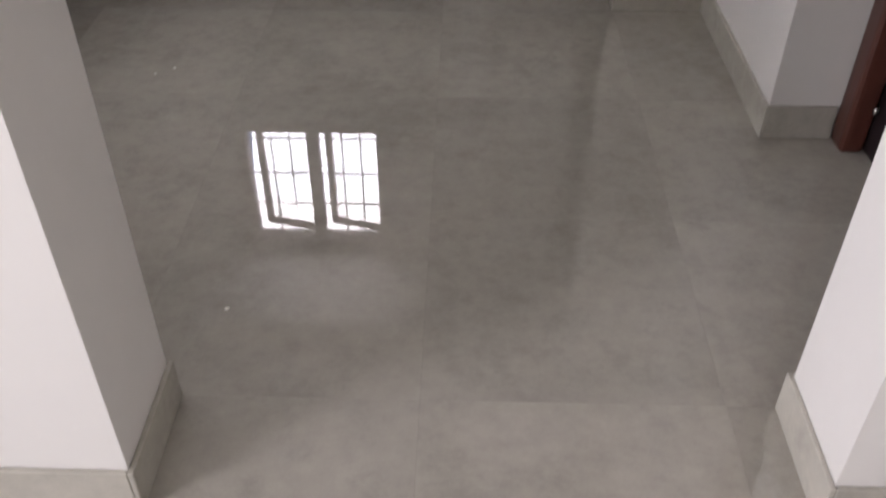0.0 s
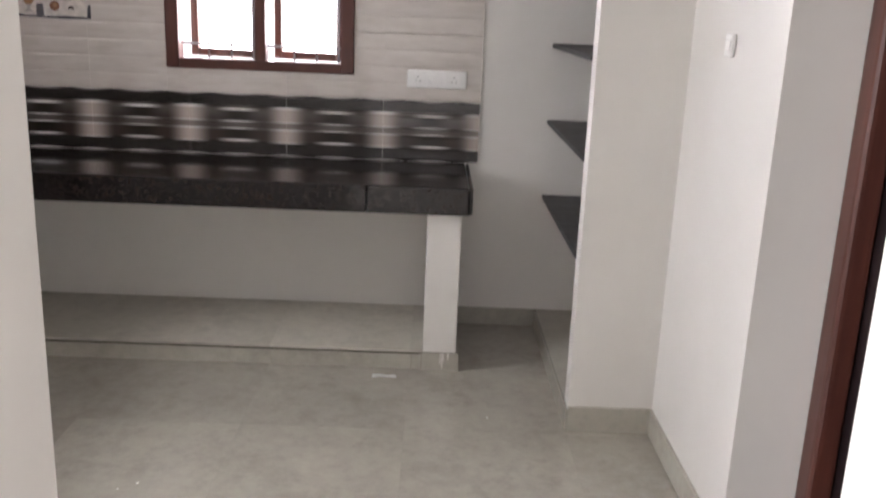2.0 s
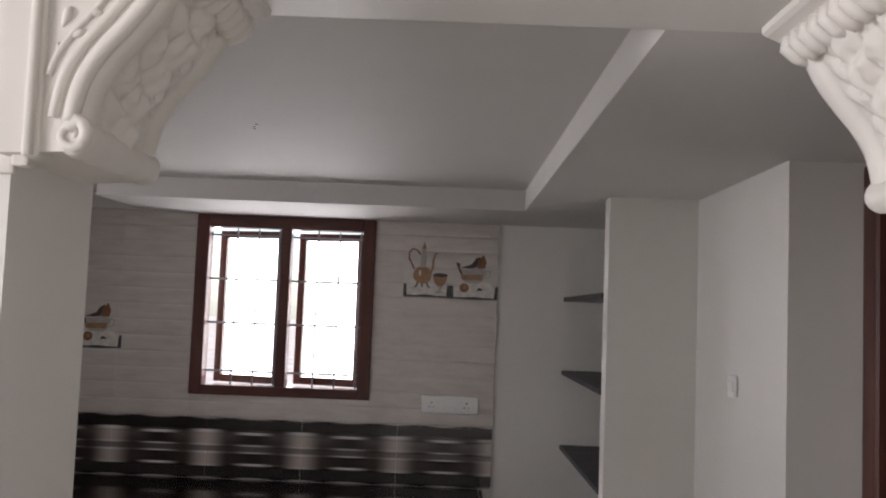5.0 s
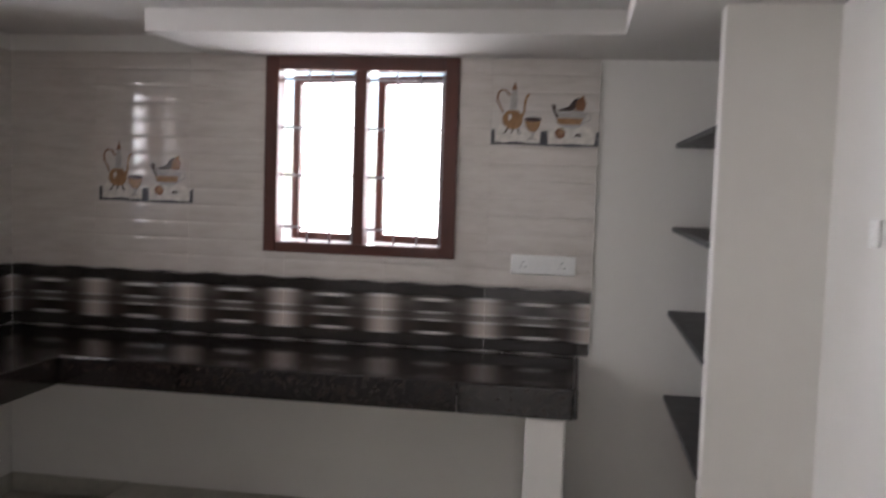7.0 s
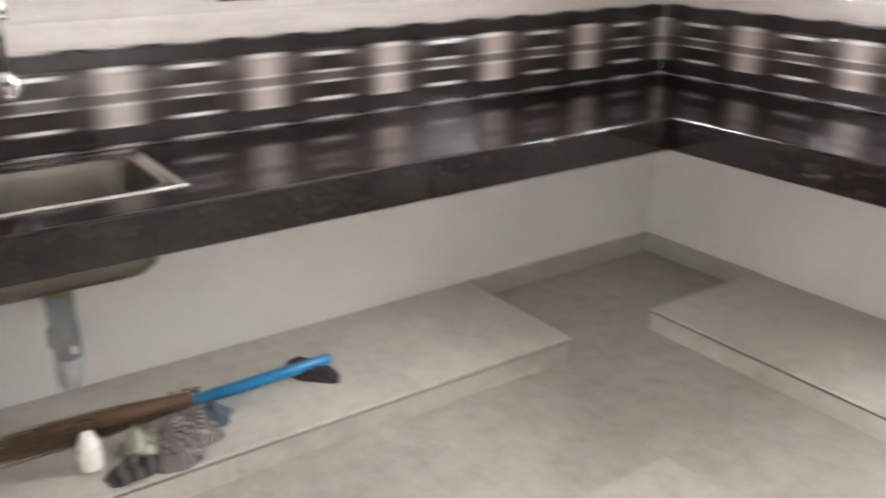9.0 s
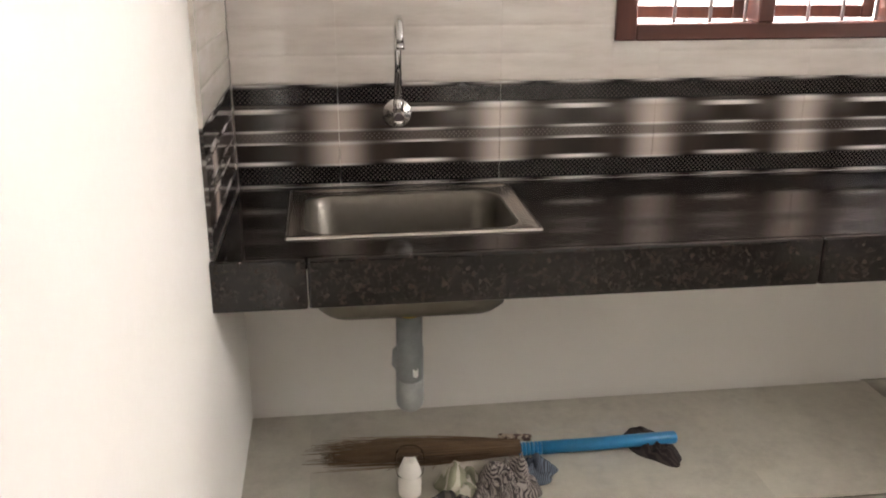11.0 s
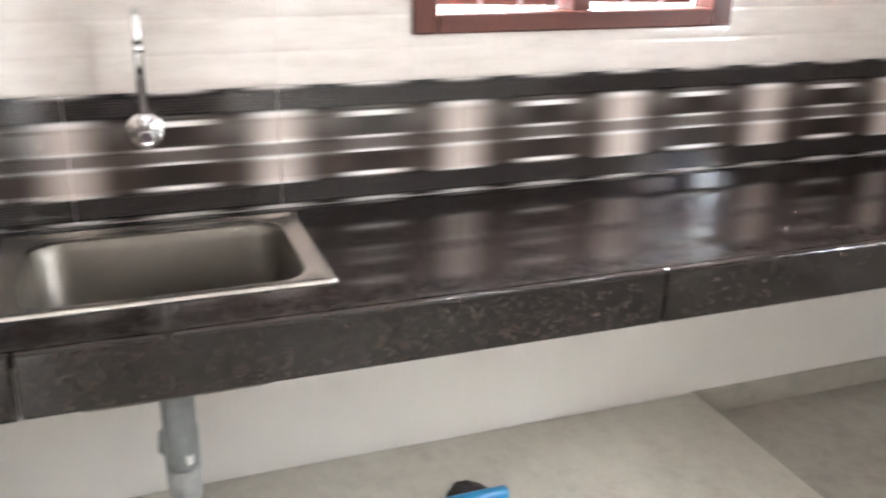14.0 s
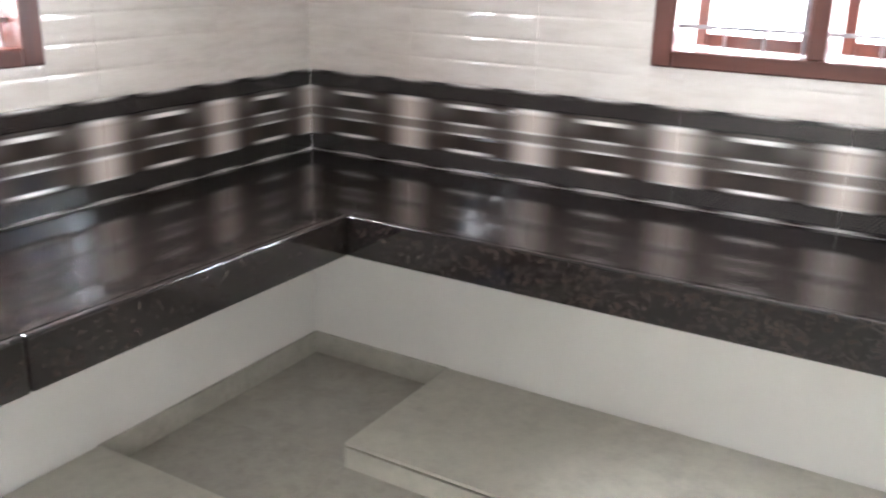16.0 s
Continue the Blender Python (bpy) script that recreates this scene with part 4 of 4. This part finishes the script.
# ---- tiles: wall, floor, plinth (pieces) ----
def ribbed_tile(w, h, z_from):
    """A tile with shallow horizontal scallops; the relief follows the height within the full tile."""
    bm = bmesh.new()
    rows = [(0.0, -0.0078)]
    k = math.floor(z_from / 0.075)
    while k * 0.075 - z_from < h:
        for dz, d in ((0.0, -0.0080), (0.0030, -0.0092), (0.009, -0.0098), (0.020, -0.0101), (0.0375, -0.0102), (0.055, -0.0101), (0.066, -0.0098), (0.072, -0.0092)):
            z = k * 0.075 + dz - z_from
            if 0.001 < z < h - 0.001:
                rows.append((z, d))
        k += 1
    rows.append((h, -0.0078))
    n = len(rows) - 1
    g = 0.0002
    front = [(bm.verts.new((-w / 2 + g, d, z + (g if i == 0 else -g if i == n else 0))), bm.verts.new((w / 2 - g, d, z + (g if i == 0 else -g if i == n else 0)))) for i, (z, d) in enumerate(rows)]
    for a, b in zip(front, front[1:]):
        bm.faces.new((a[0], a[1], b[1], b[0])).smooth = True
    back = [bm.verts.new((x, 0, z)) for x, z in ((-w / 2 + g, g), (w / 2 - g, g), (w / 2 - g, h - g), (-w / 2 + g, h - g))]
    front = [(bm.verts.new(a.co), bm.verts.new(b.co)) for a, b in front]
    bm.faces.new((front[0][0], back[0], back[1], front[0][1]))
    bm.faces.new((front[-1][0], front[-1][1], back[2], back[3]))
    bm.faces.new([f[0] for f in front] + [back[3], back[0]])
    bm.faces.new([f[1] for f in front][::-1] + [back[1], back[2]])
    return bm


def band_tile(u0, u1, h):
    """A dark tile from u0 to u1 across (0 is the middle of a full tile), with raised beads along it."""
    bm = bmesh.new()
    prof = [(0.001, 0.0075), (0.012, 0.0088), (0.055, 0.0088), (0.064, 0.0105), (0.073, 0.0088), (0.112, 0.0095), (0.122, 0.0108), (0.130, 0.0092), (0.150, 0.0092), (0.158, 0.0108), (0.167, 0.0095), (0.205, 0.0088), (0.214, 0.0105), (0.224, 0.0088), (0.272, 0.0088), (h - 0.001, 0.0075)]
    g = 0.0009
    front = [(bm.verts.new((u0 + g, -d, z)), bm.verts.new((u1 - g, -d, z))) for z, d in prof]
    for a, b in zip(front, front[1:]):
        bm.faces.new((a[0], a[1], b[1], b[0]))
    back = [bm.verts.new((x, 0, z)) for x, z in ((u0 + g, 0.001), (u1 - g, 0.001), (u1 - g, h - 0.001), (u0 + g, h - 0.001))]
    bm.faces.new((front[0][0], back[0], back[1], front[0][1]))
    bm.faces.new((front[-1][0], front[-1][1], back[2], back[3]))
    bm.faces.new([f[0] for f in front] + [back[3], back[0]])
    bm.faces.new([f[1] for f in front][::-1] + [back[1], back[2]])
    return bm


shared = {}


def shared_mesh(key, build, material):
    if key not in shared:
        shared[key] = mesh_of("tile", build(), material)
    return shared[key]


def clad(wall, at, start, end, joint, hole=None):
    """Lay tiles on a wall. at: pose whose x runs along the wall, y into it; start, end along x; joint: one joint's x; hole: x, x, z, z."""
    holder = bpy.data.objects[wall]
    pitch = 0.45
    k = math.floor((start - joint) / pitch)
    x = joint + k * pitch
    while x < end - 0.001:
        a, b = max(x, start), min(x + pitch, end)
        if b - a > 0.01:
            mid = x + pitch / 2
            me = shared_mesh(("band", round(a - mid, 3), round(b - mid, 3)), lambda: band_tile(a - mid, b - mid, BAND_TOP - TOP), BAND)
            ob = new("tile", me)
            ob.parent = holder
            ob.matrix_world = at @ pose(mid, 0, TOP)
            for row in range(4):
                z0, z1 = BAND_TOP + 0.3 * row, min(BAND_TOP + 0.3 * (row + 1), 2.06)
                rects = [(a, b, z0, z1)]
                if hole and a < hole[1] and b > hole[0] and z0 < hole[3] and z1 > hole[2]:
                    rects = [(a, min(b, hole[0]), z0, z1), (max(a, hole[1]), b, z0, z1), (max(a, hole[0]), min(b, hole[1]), z0, hole[2]), (max(a, hole[0]), min(b, hole[1]), hole[3], z1)]
                for p, q, r, s in rects:
                    if q - p > 0.008 and s - r > 0.008:
                        me = shared_mesh(("rib", round(q - p, 3), round(s - r, 3), round(r - z0, 3)), lambda: ribbed_tile(q - p, s - r, r - z0), TILE)
                        ob = new("tile", me)
                        ob.parent = holder
                        ob.matrix_world = at @ pose((p + q) / 2, 0, r)
        x += pitch


bpy.context.view_layer.update()
clad("wall_north", pose(0, 0.009, 0), 0.0005, 2.667, 2.667, W1)
clad("wall_west", pose(-0.009, 0, 0, 0, 0, 90), -2.969, -0.0005, -2.239, W2)
clad("wall_south", pose(0, ARCH_N, 0, 0, 0, 180), -0.60, -0.0005, -0.45)


def lay(holder, name, material, x0, x1, y0, y1, jx, jy, px, py, z0, z1, gap=0.001):
    """Flat tiles in a grid with joints at jx, jy and pitches px, py, cut to the rectangle."""
    i0, i1 = math.floor((x0 - jx) / px), math.ceil((x1 - jx) / px)
    j0, j1 = math.floor((y0 - jy) / py), math.ceil((y1 - jy) / py)
    for i in range(i0, i1):
        for j in range(j0, j1):
            a, b, c, d = max(x0, jx + i * px), min(x1, jx + (i + 1) * px), max(y0, jy + j * py), min(y1, jy + (j + 1) * py)
            if b - a < 0.01 or d - c < 0.01:
                continue
            key = (name, round(b - a, 3), round(d - c, 3), material.name)
            me = shared_mesh(key, lambda: boxes((-(b - a) / 2 + gap, (b - a) / 2 - gap, -(d - c) / 2 + gap, (d - c) / 2 - gap, z0, z1)), material)
            ob = new(name, me)
            ob.parent = bpy.data.objects[holder]
            ob.matrix_world = pose((a + b) / 2, (c + d) / 2, 0)


lay("floor", "floor_tile", FLOOR, -0.008, 3.60, -2.97, 0.008, 2.385, -1.18, 0.6, 0.597, -0.0078, 0.0, 0.00015)
lay("floor", "floor_tile", FLOOR, -0.25, 5.4, -8.0, -2.97, 2.385, -2.97, 0.6, 0.6, -0.0078, 0.0, 0.0002)
lay("plinth_1", "plinth_tile", PLINTH, 0.0, 0.5945, ARCH_N, -1.005, 0.0, -1.005, 0.6, 0.6, PH - 0.010, PH, 0.0001)
lay("plinth_2", "plinth_tile", PLINTH, 0.588, 2.441, -0.6015, 0.002, 0.588, -0.6015, 0.6, 0.61, PH - 0.010, PH, 0.0001)
# upright face tiles of the plinths
for k in range(4):
    a, b = -1.011 - 0.6 * k, max(-2.971, -1.011 - 0.6 * (k + 1))
    part("face_tile", boxes((0.5855, 0.5935, b + 0.0005, a - 0.0005, 0.0, PH - 0.0190)), SKIRT, bpy.data.objects["plinth_1"])
    a, b = 0.593 + 0.6 * k, min(2.437, 0.593 + 0.6 * (k + 1))
    if b - a > 0.02:
        part("face_tile", boxes((a + 0.0005, b - 0.0005, -0.6005, -0.5925, 0.0, PH - 0.0190)), SKIRT, bpy.data.objects["plinth_2"])
part("face_tile", boxes((0.001, 0.5925, -1.0115, -1.0035, 0.0, PH - 0.0190)), SKIRT, bpy.data.objects["plinth_1"])
part("face_tile", boxes((0.5835, 0.5915, -0.5995, -0.003, 0.0, PH - 0.0190)), SKIRT, bpy.data.objects["plinth_2"])
